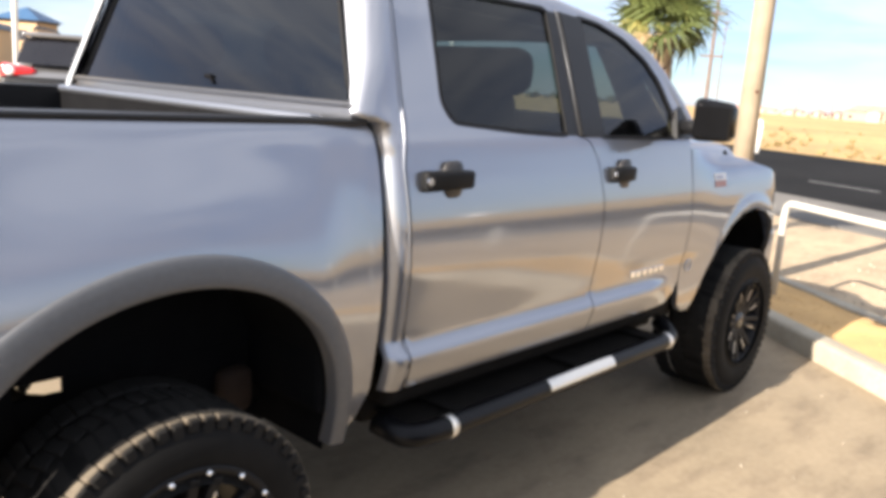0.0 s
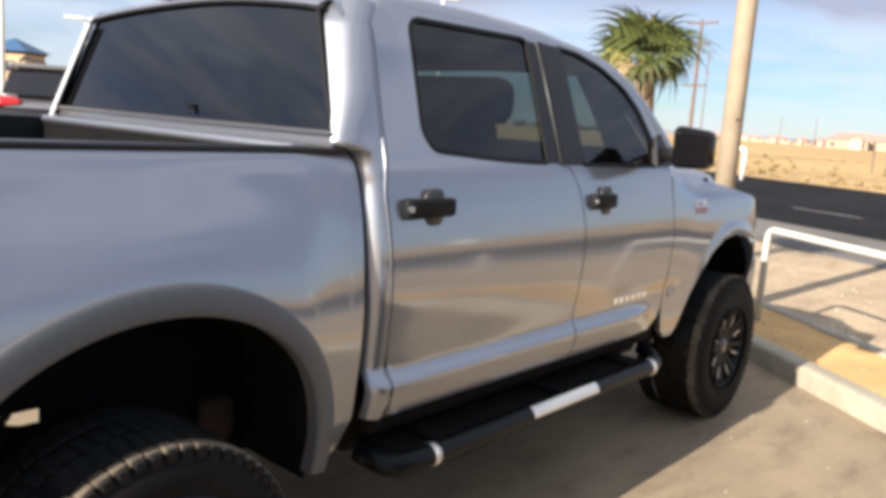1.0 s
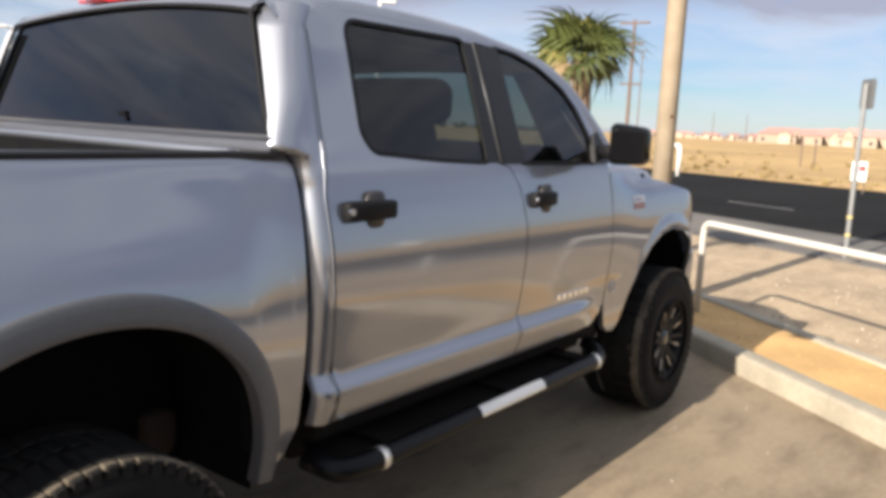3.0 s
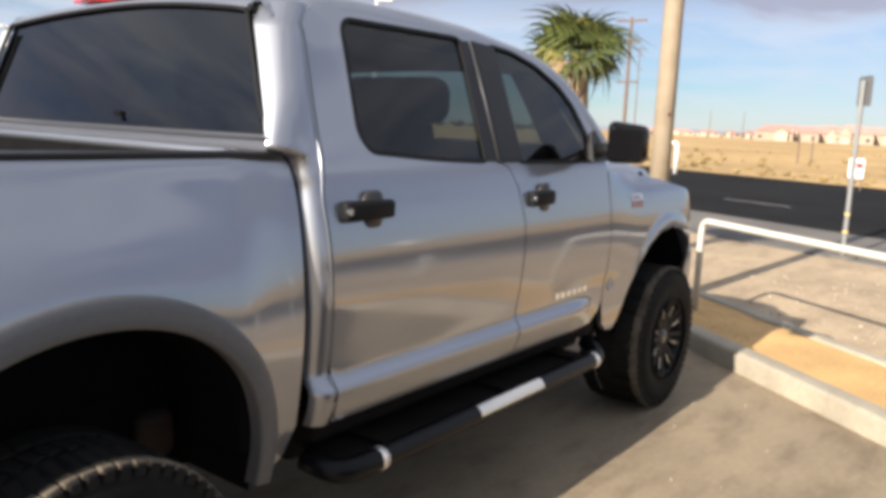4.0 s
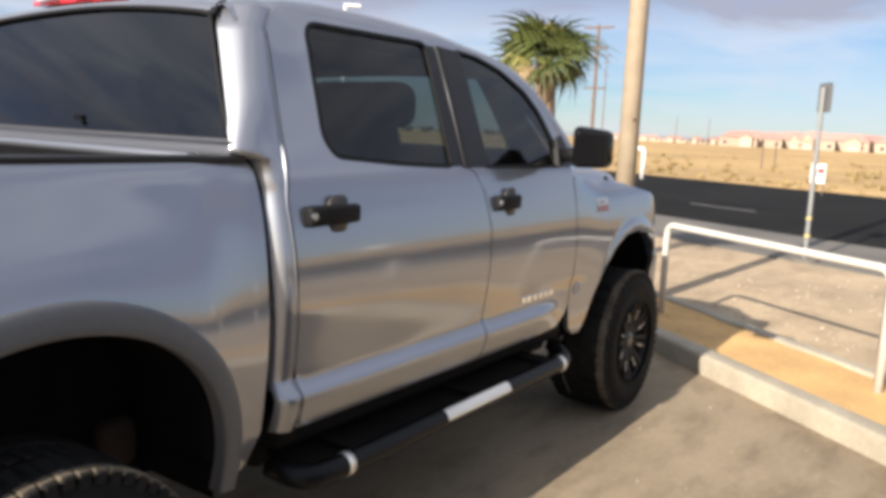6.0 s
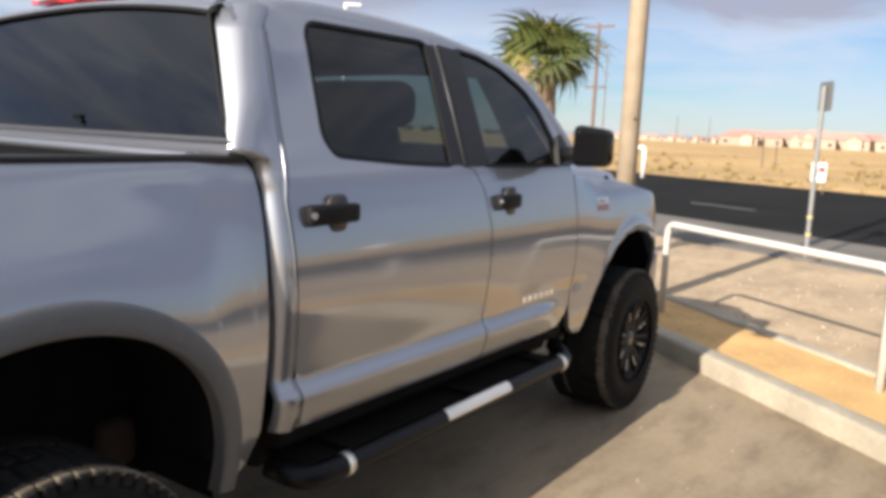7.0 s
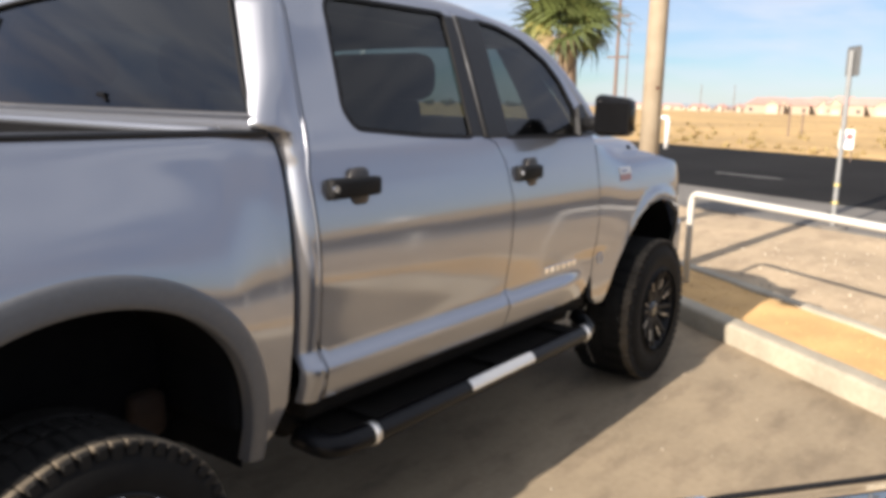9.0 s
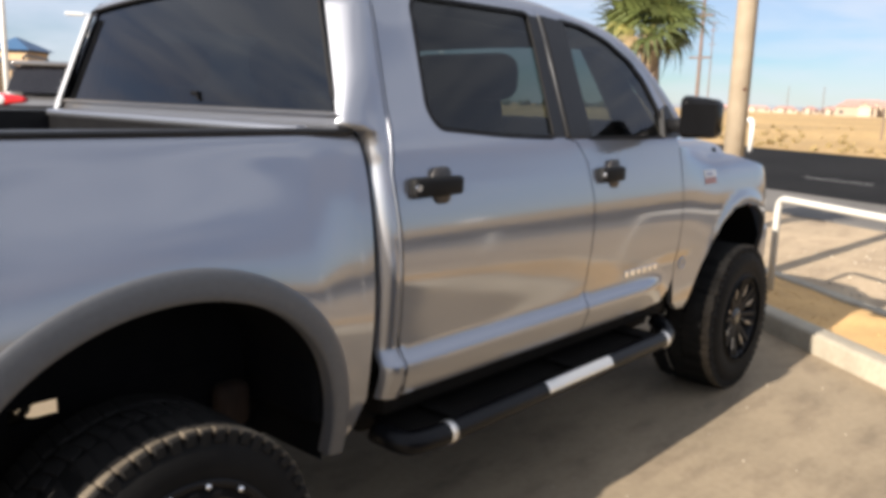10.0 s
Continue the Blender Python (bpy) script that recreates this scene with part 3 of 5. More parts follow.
part("roof", grid(roof, 40, 32), M_PAINT, truck, "silver cab roof", True)
for sign in (-1, 1):
    # roof rail and windscreen pillar in one sweep
    pts = [(0.90, 0.724, 2.062), (0.97, 0.728, 2.086), (1.1, 0.728, 2.098), (1.45, 0.728, 2.098), (1.9, 0.732, 2.082), (2.2, 0.712, 2.037), (2.4, 0.733, 1.988), (2.59, 0.765, 1.899), (2.745, 0.805, 1.776), (2.866, 0.85, 1.648), (2.935, 0.872, 1.56)]
    line = [Vector(p) for p in bend(pts, 0.1, 3)]
    back = [1 - bump01((p.x - 1.9) / 0.6) for p in line]
    part("roof_rail", tube([(p.x, sign * (p.y - 0.046 * k), p.z - 0.030 * k) for p, k in zip(line, back)], [0.056 + 0.012 * k for k in back], 18), M_PAINT, truck, "silver roof rail and windscreen pillar", True)


def rear_wall_x(y, z):
    return 0.598 + max(0.0, z - 1.60) * LEAN - 0.03 * (1 - (y / 0.90) ** 2)


def rear_window(u, v, off=0.012, grow=0.0):
    s = 2 * u - 1
    z0, z1 = 1.648 - grow, 2.034 + 0.042 * (1 - s * s) + grow
    z = z0 + (z1 - z0) * v
    y = s * (wy(z) - 0.008 + grow)
    return Vector((rear_wall_x(y, z) + off, y, z))


part("rear_window", grid(lambda u, v: rear_window(1 - u, v), 24, 8), M_REARTINT, truck, "dark privacy glass rear window", True)
lo = grid(lambda u, v: Vector((rear_wall_x((2 * u - 1) * 0.875, 1.55 + 0.098 * v) + 0.030 * (1 - v) - 0.014 * bump01((v - 0.80) / 0.10) - 0.055 * bump01((0.24 - v) / 0.10), (2 * u - 1) * (0.85 + 0.028 * v), 1.55 + 0.098 * v)), 24, 30)
part("rear_sill", lo, M_PAINT, truck, "silver sheet below the rear window", True)
# Cab back sheet: the shade of the bed gap is put into its colour.
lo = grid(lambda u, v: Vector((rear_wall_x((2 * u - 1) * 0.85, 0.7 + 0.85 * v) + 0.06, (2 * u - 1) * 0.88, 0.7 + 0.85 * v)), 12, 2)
part("cab_back_panel", lo, M_UNDER, truck, "cab back behind the bed, gap shade put into its colour")


def head(u, v):
    s = 2 * u - 1
    za, zb = 2.034 + 0.042 * (1 - s * s), 2.085 + 0.042 * (1 - s * s)
    z = za + (zb - za) * v
    y = s * (wy(z) - 0.008)
    e = roof(0, 0.03 + 0.94 * u)
    p = Vector((rear_wall_x(y, za) - 0.004, y, za))
    c = Vector((p.x + 0.012, y, e.z - 0.004))
    return p.lerp(c, v).lerp(c.lerp(e, v), v)


for sign in (-1, 1):
    ditch = [(rear_wall_x(wy(2.035), 2.035), sign * (wy(2.035) + 0.008), 2.035), (0.722, sign * 0.676, 2.072), (0.765, sign * 0.655, 2.088)]
    part("roof_ditch", tube(ditch, 0.007, 8), M_SEAL, truck, "dark roof seam", True)
part("rear_header", grid(head, 24, 4), M_PAINT, truck, "silver sheet above the rear window", True)
ring = [rear_window(i / 24, 0, -0.002, 0.006) for i in range(25)] + [rear_window(1, i / 6, -0.002, 0.006) for i in range(1, 7)] + [rear_window(1 - i / 24, 1, -0.002, 0.006) for i in range(1, 25)] + [rear_window(0, 1 - i / 6, -0.002, 0.006) for i in range(1, 6)]
for sign in (1,):
    edge = grid(lambda u, v: Vector((rear_wall_x(wy(1.6 + 0.42 * v), 1.6 + 0.42 * v) - 0.024 + 0.014 * u, wy(1.6 + 0.42 * v) - 0.034 + 0.075 * u, 1.6 + 0.42 * v)), 4, 10)
    part("pillar_edge", edge, M_TRIM, truck, "silver pillar edge beside the rear glass", True)
part("rear_window_seal", tube(ring, 0.008, 8, closed=True), M_SEAL, truck, "black rubber window seal", True)


def lamp_bow(bm):
    for v in bm.verts:
        v.co.x += 0.035 * (v.co.z - 2.11) / 0.05 + 0.05 * ((v.co.y - 0.16) / 0.19) ** 2
    return bm


lamp = part("high_brake_light", lamp_bow(rbox((0.668, -0.03, 2.118), (0.775, 0.35, 2.166), 0.014, 3)), M_RED, truck, "red high-mounted brake light with clear lenses", True)
for s in (-1, 1):
    part("cargo_lens", lamp_bow(rbox((0.664, 0.16 + s * 0.09 - 0.052, 2.129), (0.674, 0.16 + s * 0.09 + 0.052, 2.154), 0.004)), M_CLEARLENS, lamp, "clear cargo lamp lens")

part("bed_floor", rbox((-1.15, -0.5, 0.98), (0.58, 0.5, 1.02), 0.005), M_DEEPBLACK, truck, "black bed liner floor")
part("bed_front_wall", rbox((0.51, -0.80, 1.0), (0.535, 0.80, 1.578), 0.006, 2), M_DEEPBLACK, truck, "black bed front wall", True)
part("bed_front_cap", rbox((0.50, -0.80, 1.572), (0.555, 0.80, 1.604), 0.012, 3), M_PAINT, truck, "silver cap of the bed front wall", True)
tg = part("tailgate", rbox((-1.20, -0.80, 0.98), (-1.14, 0.80, 1.60), 0.02, 3), M_PAINT, truck, "silver tailgate", True)
part("tailgate_handle", rbox((-1.215, -0.10, 1.36), (-1.19, 0.10, 1.42), 0.01), M_BLACK, tg)
part("rear_bumper", rbox((-1.36, -0.93, 0.72), (-1.16, 0.93, 0.92), 0.05, 4), M_CHROME, truck, "chrome rear bumper", True)
for sign in (-1, 1):
    part("tail_light", rbox((-1.19, sign * 0.87 - 0.06, 1.12), (-1.10, sign * 0.87 + 0.045, 1.48), 0.02), M_RED, truck, "red tail light", True)


def hood(u, v):
    x = 2.88 + 1.60 * u
    s = 2 * v - 1
    top = 1.50 - 0.02 * u - 0.16 * bump01((x - 3.7) / 0.8) ** 1.5
    half = 0.80 - 0.14 * bump01((x - 3.8) / 0.6)
    crown = 0.05 * (1 - abs(s) ** 3)
    edge = -0.07 * bump01((abs(s) - 0.85) / 0.15)
    return Vector((x + 0.10 * (1 - s * s) * u, s * half, top + crown + edge - 0.02))


part("hood", grid(hood, 32, 32), M_PAINT, truck, "silver hood", True)
part("cowl", rbox((2.74, -0.84, 1.40), (2.96, 0.84, 1.46), 0.02), M_BLACK, truck, "black windscreen cowl")


def screen(u, v):
    s = 2 * u - 1
    z = 1.475 + 0.515 * v
    y = s * (0.86 - 0.13 * v)
    return Vector((2.94 - 0.50 * v ** 1.15 + 0.12 * (1 - s * s), y, z))


part("windscreen", grid(lambda u, v: screen(1 - u, v), 20, 12), M_CLEARGLASS, truck, "clear laminated windscreen", True)
for u0 in (0.0, 0.81):
    trim = grid(lambda u, v: screen(u0 + 0.19 * u * (1.0 - 0.35 * v) if u0 == 0 else 1 - 0.19 * u * (1.0 - 0.35 * v), 0.02 + 0.95 * v) + Vector((-0.04 - 0.03 * math.sin(u * math.pi), 0, -0.01)), 8, 8)
    part("screen_pillar_trim", trim, M_SHADE, truck, "dark trim inside the windscreen pillar", True)
# nose
part("grille", rbox((4.42, -0.55, 0.96), (4.60, 0.55, 1.28), 0.05, 4), M_CHROME, truck, "chrome framed grille", True)
for sign in (-1, 1):
    hl = part("headlight", rbox((4.26, min(sign * 0.50, sign * 0.79), 1.02), (4.46, max(sign * 0.50, sign * 0.79), 1.24), 0.06, 4), M_CLEARLENS, truck, "clear headlight", True)
    part("side_marker", rbox((4.30, min(sign * 0.76, sign * 0.805), 1.05), (4.42, max(sign * 0.76, sign * 0.805), 1.16), 0.015), M_AMBER, hl, "amber side marker")
    bmp = rbox((4.22, min(sign * 0.45, sign * 0.90), 0.66), (4.55, max(sign * 0.45, sign * 0.90), 0.97), 0.07, 4)
    for v in bmp.verts:
        if abs(v.co.y) > 0.7:
            v.co.x -= 0.12 * bump01((v.co.x - 4.25) / 0.25)
    part("bumper_end", bmp, M_PAINT, truck, "silver front bumper end", True)
part("front_bumper", rbox((4.40, -0.6, 0.66), (4.66, 0.6, 0.94), 0.06, 4), M_PAINT, truck, "silver front bumper", True)
part("air_dam", rbox((4.25, -0.78, 0.56), (4.5, 0.78, 0.68), 0.03), M_BLACK, truck, "black lower air dam")

# chassis
for sign in (-1, 1):
    part("frame_rail", rbox((-1.2, sign * 0.45 - 0.05, 0.54), (4.4, sign * 0.45 + 0.05, 0.68), 0.01), M_UNDER, truck, "grimy steel frame rail")
    part("rocker_panel", rbox((0.78, sign * 0.86 - 0.06, 0.60), (2.9, sign * 0.86 + 0.06, 0.72), 0.03), M_UNDER, truck, "dark rocker panel")
    part("leaf_spring", tube([(-0.75, sign * 0.52, 0.66), (-0.3, sign * 0.52, 0.58), (0, sign * 0.52, 0.56), (0.3, sign * 0.52, 0.58), (0.72, sign * 0.52, 0.68)], 0.035, 8), M_UNDER, truck, "dark leaf spring")
    part("shock_absorber", tube([(0.02, sign * 0.40, 0.5), (0.22, sign * 0.42, 0.98)], 0.034, 10), M_RUST, truck, "rusty shock absorber", True)
    part("spring_hanger", rbox((0.34, sign * 0.56 - 0.04, 0.58), (0.47, sign * 0.56 + 0.04, 0.74), 0.035, 3), M_RUST, truck, "rusty spring hanger", True)
for x in (0.0, 3.7):
    part("axle", tube([(x, -0.8, 0.445), (x, -0.2, 0.445), (x, 0, 0.445), (x, 0.2, 0.445), (x, 0.8, 0.445)], [0.042, 0.042, 0.115, 0.042, 0.042], 12), M_UNDER, truck, "grimy axle", True)
part("floor_pan", rbox((0.78, -0.80, 0.50), (2.95, 0.80, 0.76), 0.03), M_UNDER, truck, "dark floor pan")
part("engine_bay", rbox((3.02, -0.42, 0.62), (4.3, 0.42, 1.3), 0.05), M_UNDER, truck, "dark engine bay")
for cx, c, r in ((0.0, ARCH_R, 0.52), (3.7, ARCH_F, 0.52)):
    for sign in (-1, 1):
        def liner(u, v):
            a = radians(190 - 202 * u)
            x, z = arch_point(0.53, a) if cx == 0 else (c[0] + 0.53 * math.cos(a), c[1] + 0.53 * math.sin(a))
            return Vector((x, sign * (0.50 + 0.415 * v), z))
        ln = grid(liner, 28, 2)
        part("wheel_liner", ln, M_DEEPBLACK, truck, "black wheel arch liner", True)


# wheels
def make_wheel(parent, at, sign, rim_scale=1.0):
    hub = new("wheel")
    hub.parent = parent
    hub.matrix_basis = at @ Matrix.Diagonal((1, -sign, 1, 1))
    R = 0.445
    prof = [(0.255, -0.02), (0.262, 0.0), (0.30, -0.012), (0.345, -0.016), (0.385, -0.006), (0.412, 0.012), (0.434, 0.035), (0.4405, 0.075), (0.4405, 0.235), (0.430, 0.275), (0.40, 0.30), (0.345, 0.315), (0.26, 0.30)]
    t = lathe(prof, 64)
    ty = part("tyre", t, M_RUBBER, hub, "black all-terrain tyre", True)
    lug, dusty = bmesh.new(), bmesh.new()
    n = 58
    jit = random.Random(11)
    for i in range(n):
        a = 2 * math.pi * i / n
        for row, (y0, y1, tw, r0, r1, da) in enumerate(((0.012, 0.048, 0.12, 0.424, R, 0.0), (0.062, 0.142, -0.2, 0.43, R - 0.0015, 0.5), (0.165, 0.215, 0.3, 0.43, R - 0.0015, 0.1), (0.235, 0.292, -0.15, 0.424, R, 0.6))):
            rbox((r0, y0 - jit.uniform(0.0, 0.008), -jit.uniform(0.0215, 0.0238)), (r1 - jit.uniform(0.001, 0.005), y1 + jit.uniform(0.0, 0.008), jit.uniform(0.0215, 0.0238)), 0.006, 2, dusty if row == 0 else lug, Matrix.Rotation(a + da * 2 * math.pi / n, 4, "Y") @ Matrix.Rotation(tw, 4, "X"))
        # shoulder blocks that reach down the sidewall
        ln = 0.045 if i % 2 else 0.03
        rbox((0.43 - ln, -0.004, -0.017), (0.437, 0.03, 0.017), 0.005, 1, lug, Matrix.Rotation(a, 4, "Y") @ Matrix.Translation((0, 0.004, 0)))
    part("tread", lug, M_TREAD, ty, "grey-black tread blocks")
    part("tread_shoulder", dusty, M_RUBBERDUST, ty, "dusty shoulder tread blocks")
    rim = lathe([(0.255, 0.30), (0.235, 0.28), (0.225, 0.16), (0.222, 0.07), (0.236, 0.02), (0.244, 0.004), (0.262, -0.004), (0.266, 0.004), (0.262, 0.015)], 64)
    rm = part("rim", rim, M_RIM, hub, "satin black alloy rim", True)
    rm.matrix_basis = Matrix.Translation((0, -0.1 * (rim_scale - 1), 0)) @ Matrix.Diagonal((rim_scale, 1, rim_scale, 1))
    back = lathe([(0.0, 0.15), (0.225, 0.16)], 48)
    part("brake_disc", back, M_UNDER, hub, "dark brake disc")
    sp = bmesh.new()
    for i in range(8):
        m = Matrix.Rotation(2 * math.pi * i / 8 + 0.2, 4, "Y")
        for s in (-1, 1):
            k = rbox((0.055, 0.0, -0.014), (0.235, 0.035, 0.014), 0.006, 2)
            for v in k.verts:
                f = (v.co.x - 0.055) / 0.18
                v.co.y += 0.028 - 0.030 * f
                v.co.z += s * (0.012 + 0.020 * f)
            bmesh.ops.transform(k, matrix=m, verts=k.verts)
            sp = joined(sp, k)
            if s > 0:
                continue
            k = rbox((0.13, 0.0, -0.0035), (0.195, 0.004, 0.0035), 0.001, 1)
            for v in k.verts:
                f = (v.co.x - 0.055) / 0.18
                v.co.y += 0.0255 - 0.030 * f
                v.co.z += s * (0.019 + 0.020 * f)
            bmesh.ops.transform(k, matrix=m, verts=k.verts)
            part("milled_edge", k, M_SATIN, rm, "bright milled spoke edge")
    part("spokes", sp, M_RIM, rm, "black split spokes")
    part("hub_cap", lathe([(0.0, 0.012), (0.04, 0.014), (0.052, 0.022), (0.06, 0.05)], 24), M_GLOSSBLACK, rm, "gloss black centre cap", True)
    for i in range(16):
        a = 2 * math.pi * (i + 0.5) / 16
        k = lathe([(0.0, -0.012), (0.006, -0.010), (0.0085, -0.002), (0.0085, 0.004)], 8)
        o = part("rim_bolt", k, M_CHROME if rim_scale > 1 else M_RIM, rm, "small rim bolt", True)
        o.matrix_basis = pose(0.250 * math.cos(a), -0.002, 0.250 * math.sin(a))
    return hub


for x in (0.0, 3.70):
    for sign in (-1, 1):
        make_wheel(truck, pose(-0.062, sign * 1.062, 0.424) @ Matrix.Scale(0.953, 4) if x == 0 else pose(x, sign * 1.03, 0.445), sign, 1.15 if x == 0 else 1.0)

# side steps
for sign in (-1, 1):
    line = bend([(0.76, sign * 0.90, 0.56), (0.785, sign * 1.03, 0.537), (0.92, sign * 1.05, 0.537), (2.58, sign * 1.05, 0.537), (2.72, sign * 1.035, 0.54), (2.78, sign * 0.92, 0.58)], 0.1, 6)
    st = part("side_step", tube(line, 0.041, 18), M_STEP, truck, "black tubular side step", True)
    part("step_pad", grid(lambda u, v: Vector((1.548 + 0.505 * u, sign * (1.05 + 0.0455 * math.cos(radians(4 + 68 * v))), 0.537 + 0.0455 * math.sin(radians(4 + 68 * v)))), 4, 10), M_SATIN, st, "worn light metal tread strip", True)
    for x in (0.957, 2.60):
        part("step_ring", tube([(x, sign * 1.05, 0.537), (x + 0.028, sign * 1.05, 0.537)], 0.0435, 20), M_SATIN, st, "bright metal ring", True)
    # Added plate: stands in for the dark shade between step and rocker.
    part("step_plate", rbox((0.84, min(sign * 0.80, sign * 1.03), 0.545), (2.64, max(sign * 0.80, sign * 1.03), 0.556), 0.003, 1), M_UNDER, st, "added black plate standing in for shade behind the step")
    for x in (1.05, 1.85, 2.5):
        part("step_bracket", rbox((x - 0.03, min(sign * 0.80, sign * 1.05), 0.56), (x + 0.03, max(sign * 0.80, sign * 1.03), 0.575), 0.006), M_UNDER, st)
        # mirrors
    mh = rbox((2.58, 1.05, 1.545), (2.69, 1.25, 1.752), 0.036, 5)
    for v in mh.verts:
        f = (v.co.y - 1.045) / 0.23
        v.co.x += -0.02 * f
        v.co.z -= 0.02 * bump01(f) * (1 if v.co.z > 1.65 else -0.4)
    bmesh.ops.transform(mh, matrix=Matrix.Diagonal((1, sign, 1, 1)), verts=mh.verts)
    bmesh.ops.recalc_face_normals(mh, faces=mh.faces)
    mi = part("door_mirror", mh, M_MIRRORCAP, truck, "large black door mirror", True)
    part("mirror_glass", rbox((2.563, min(sign * 1.075, sign * 1.25), 1.565), (2.577, max(sign * 1.075, sign * 1.225), 1.715), 0.005, 2, m=Matrix.Translation((0, 0, 0))), M_MIRRORCAP, mi, "dark mirror glass")
    part("mirror_edge", rbox((2.566, min(sign * 1.088, sign * 1.100), 1.575), (2.579, max(sign * 1.088, sign * 1.100), 1.72), 0.004, 2), M_CUP, mi, "dull grey mirror edge")
    arm = tube([(2.76, sign * 0.90, 1.60), (2.73, sign * 0.98, 1.605), (2.66, sign * 1.07, 1.61)], 0.036, 12)
    part("mirror_arm", arm, M_BLACK, mi, "black mirror arm", True)
    sail = panel([(2.66, 1.545), (2.835, 1.545), (2.77, 1.70), (2.71, 1.68)], lambda x, z: greenhouse(z) + 0.02, sign, depth=0.03, lip=0.004)
    part("mirror_sail", sail, M_BLACK, mi, "black mirror base plate")

# badges and small fittings on the right side; chrome letters become plain blocks
x = 2.30
for w in (0.045, 0.05, 0.05, 0.05, 0.045, 0.05):
    zz = 0.905
    part("badge_letter", rbox((x, -(door_skin(x, zz) + 0.006), zz - 0.016), (x + w * 0.8, -(door_skin(x, zz) - 0.002), zz + 0.016), 0.003, 2), M_CHROME, truck, "chrome badge block")
    x += w * 1.18
fx, fz = 3.21, 1.325


def patch(x0, x1, z0, z1, off):
    return panel([(x0, z0), (x1, z0), (x1, z1), (x0, z1)], lambda x, z: fender_skin(x, z) + off, -1, depth=0.004, lip=0.002)


part("fender_sticker", patch(fx - 0.075, fx + 0.085, fz - 0.004, fz + 0.034, 0.004), M_WHITEDECAL, truck, "small white emblem")
part("sticker_stripe", patch(fx - 0.070, fx + 0.080, fz - 0.040, fz - 0.006, 0.004), M_PINKDECAL, truck, "pale red emblem")
part("sticker_corner", patch(fx - 0.060, fx + 0.035, fz + 0.008, fz + 0.020, 0.007), M_BLUEDECAL, truck)
part("antenna_mount", tube([(3.475, -0.873, 1.425), (3.455, -0.876, 1.450), (3.44, -0.874, 1.468)], [0.012, 0.013, 0.009], 10), M_BLACK, truck, "short black antenna stub", True)

em = [(2.93 + 0.03 * math.cos(a), -(fender_skin(2.93, 0.88 + 0.03 * math.sin(a)) + 0.002), 0.88 + 0.03 * math.sin(a)) for a in [2 * math.pi * i / 20 for i in range(20)]]
part("round_emblem", tube(em, 0.0042, 6, closed=True), M_TRIM, truck, "small round chrome emblem", True)

# cab interior
M_DASH = mat("dark_dash_plastic", (0.010, 0.010, 0.010), 0.7, 0, (0.016, 0.016, 0.016), 50, 1, 0.1, 300)
M_LINER = mat("dark_headliner", (0.02, 0.02, 0.021), 0.9, 0, (0.028, 0.028, 0.029), 80, 1, 0.1, 400)
part("headliner", grid(lambda u, v: Vector((0.72 + 1.75 * u, (2 * v - 1) * 0.72, 2.06 - 0.03 * (2 * v - 1) ** 2 - 0.08 * u ** 3)), 10, 8), M_LINER, truck, "dark headliner", True)
for name, x0, y0, y1 in (("front_seat", 1.96, -0.70, -0.08), ("front_seat", 1.96, 0.20, 0.72), ("rear_bench", 1.02, -0.76, 0.0), ("rear_bench", 1.02, 0.0, 0.76)):
    seat = part(name, rbox((x0, y0, 1.02), (x0 + 0.52, y1, 1.22), 0.07, 4), M_SEAT, truck, "black cloth seat", True)
    near = name == "front_seat" and y0 < 0
    bk = rbox((x0 - 0.10, y0 + (0.16 if near else 0.02), 1.15), (x0 + 0.08, y1 + (0.06 if near else -0.02), 1.74 if near else 1.66), 0.07, 4)
    for v in bk.verts:
        v.co.x -= 0.22 * (v.co.z - 1.15)
        v.co.y = (y0 + y1) / 2 + (v.co.y - (y0 + y1) / 2) * (1 - 0.06 * bump01((v.co.z - 1.4) / 0.35))
    part("seat_back", bk, M_SEAT, seat, "", True)
    for hy in ([(y0 + y1) / 2 + (-0.01 if near else 0)] if name == "front_seat" else [(y0 + y1) / 2 + 0.05 * (1 if y0 < 0 else -1)]):
        hw = (0.29 if near else 0.12) if name == "front_seat" else 0.15
        hr = rbox((x0 - 0.29, hy - hw, 1.70 if hw > 0.2 else 1.72), (x0 - 0.13, hy + hw, 1.90), 0.075, 4)
        part("headrest", hr, M_SEAT, seat, "black headrest", True)
        for o in (-0.06, 0.06):
            part("headrest_post", tube([(x0 - 0.19, hy + o, 1.62), (x0 - 0.2, hy + o, 1.74)], 0.007, 6), M_CHROME, seat)
for s in (-1, 1):
    part("pillar_trim", rbox((0.84, s * 0.74 - 0.03, 1.5), (1.06, s * 0.74 + 0.03, 1.96), 0.03, 2), M_DASH, truck, "dark pillar trim", True)
part("dashboard", rbox((2.45, -0.80, 1.15), (2.92, 0.80, 1.615), 0.1, 4), M_DASH, truck, "black dashboard", True)
ring = [(2.42 + 0.06 * math.sin(a), 0.42 + 0.19 * math.cos(a), 1.42 + 0.18 * math.sin(a)) for a in [2 * math.pi * i / 28 for i in range(28)]]
sw = part("steering_wheel", tube(ring, 0.016, 8, closed=True), M_DASH, truck, "black steering wheel", True)
part("steering_column", tube([(2.42, 0.42, 1.42), (2.7, 0.42, 1.3)], 0.04, 8), M_DASH, sw)
hook = rbox((0.590, -0.10, 1.688), (0.602, -0.055, 1.70), 0.004, 2)
hook = tube([(0.591, -0.115, 1.668), (0.596, -0.09, 1.688), (0.596, -0.06, 1.692)], [0.005, 0.007, 0.009], 8, hook)
part("window_latch", hook, M_DEEPBLACK, truck, "small black sliding window latch")

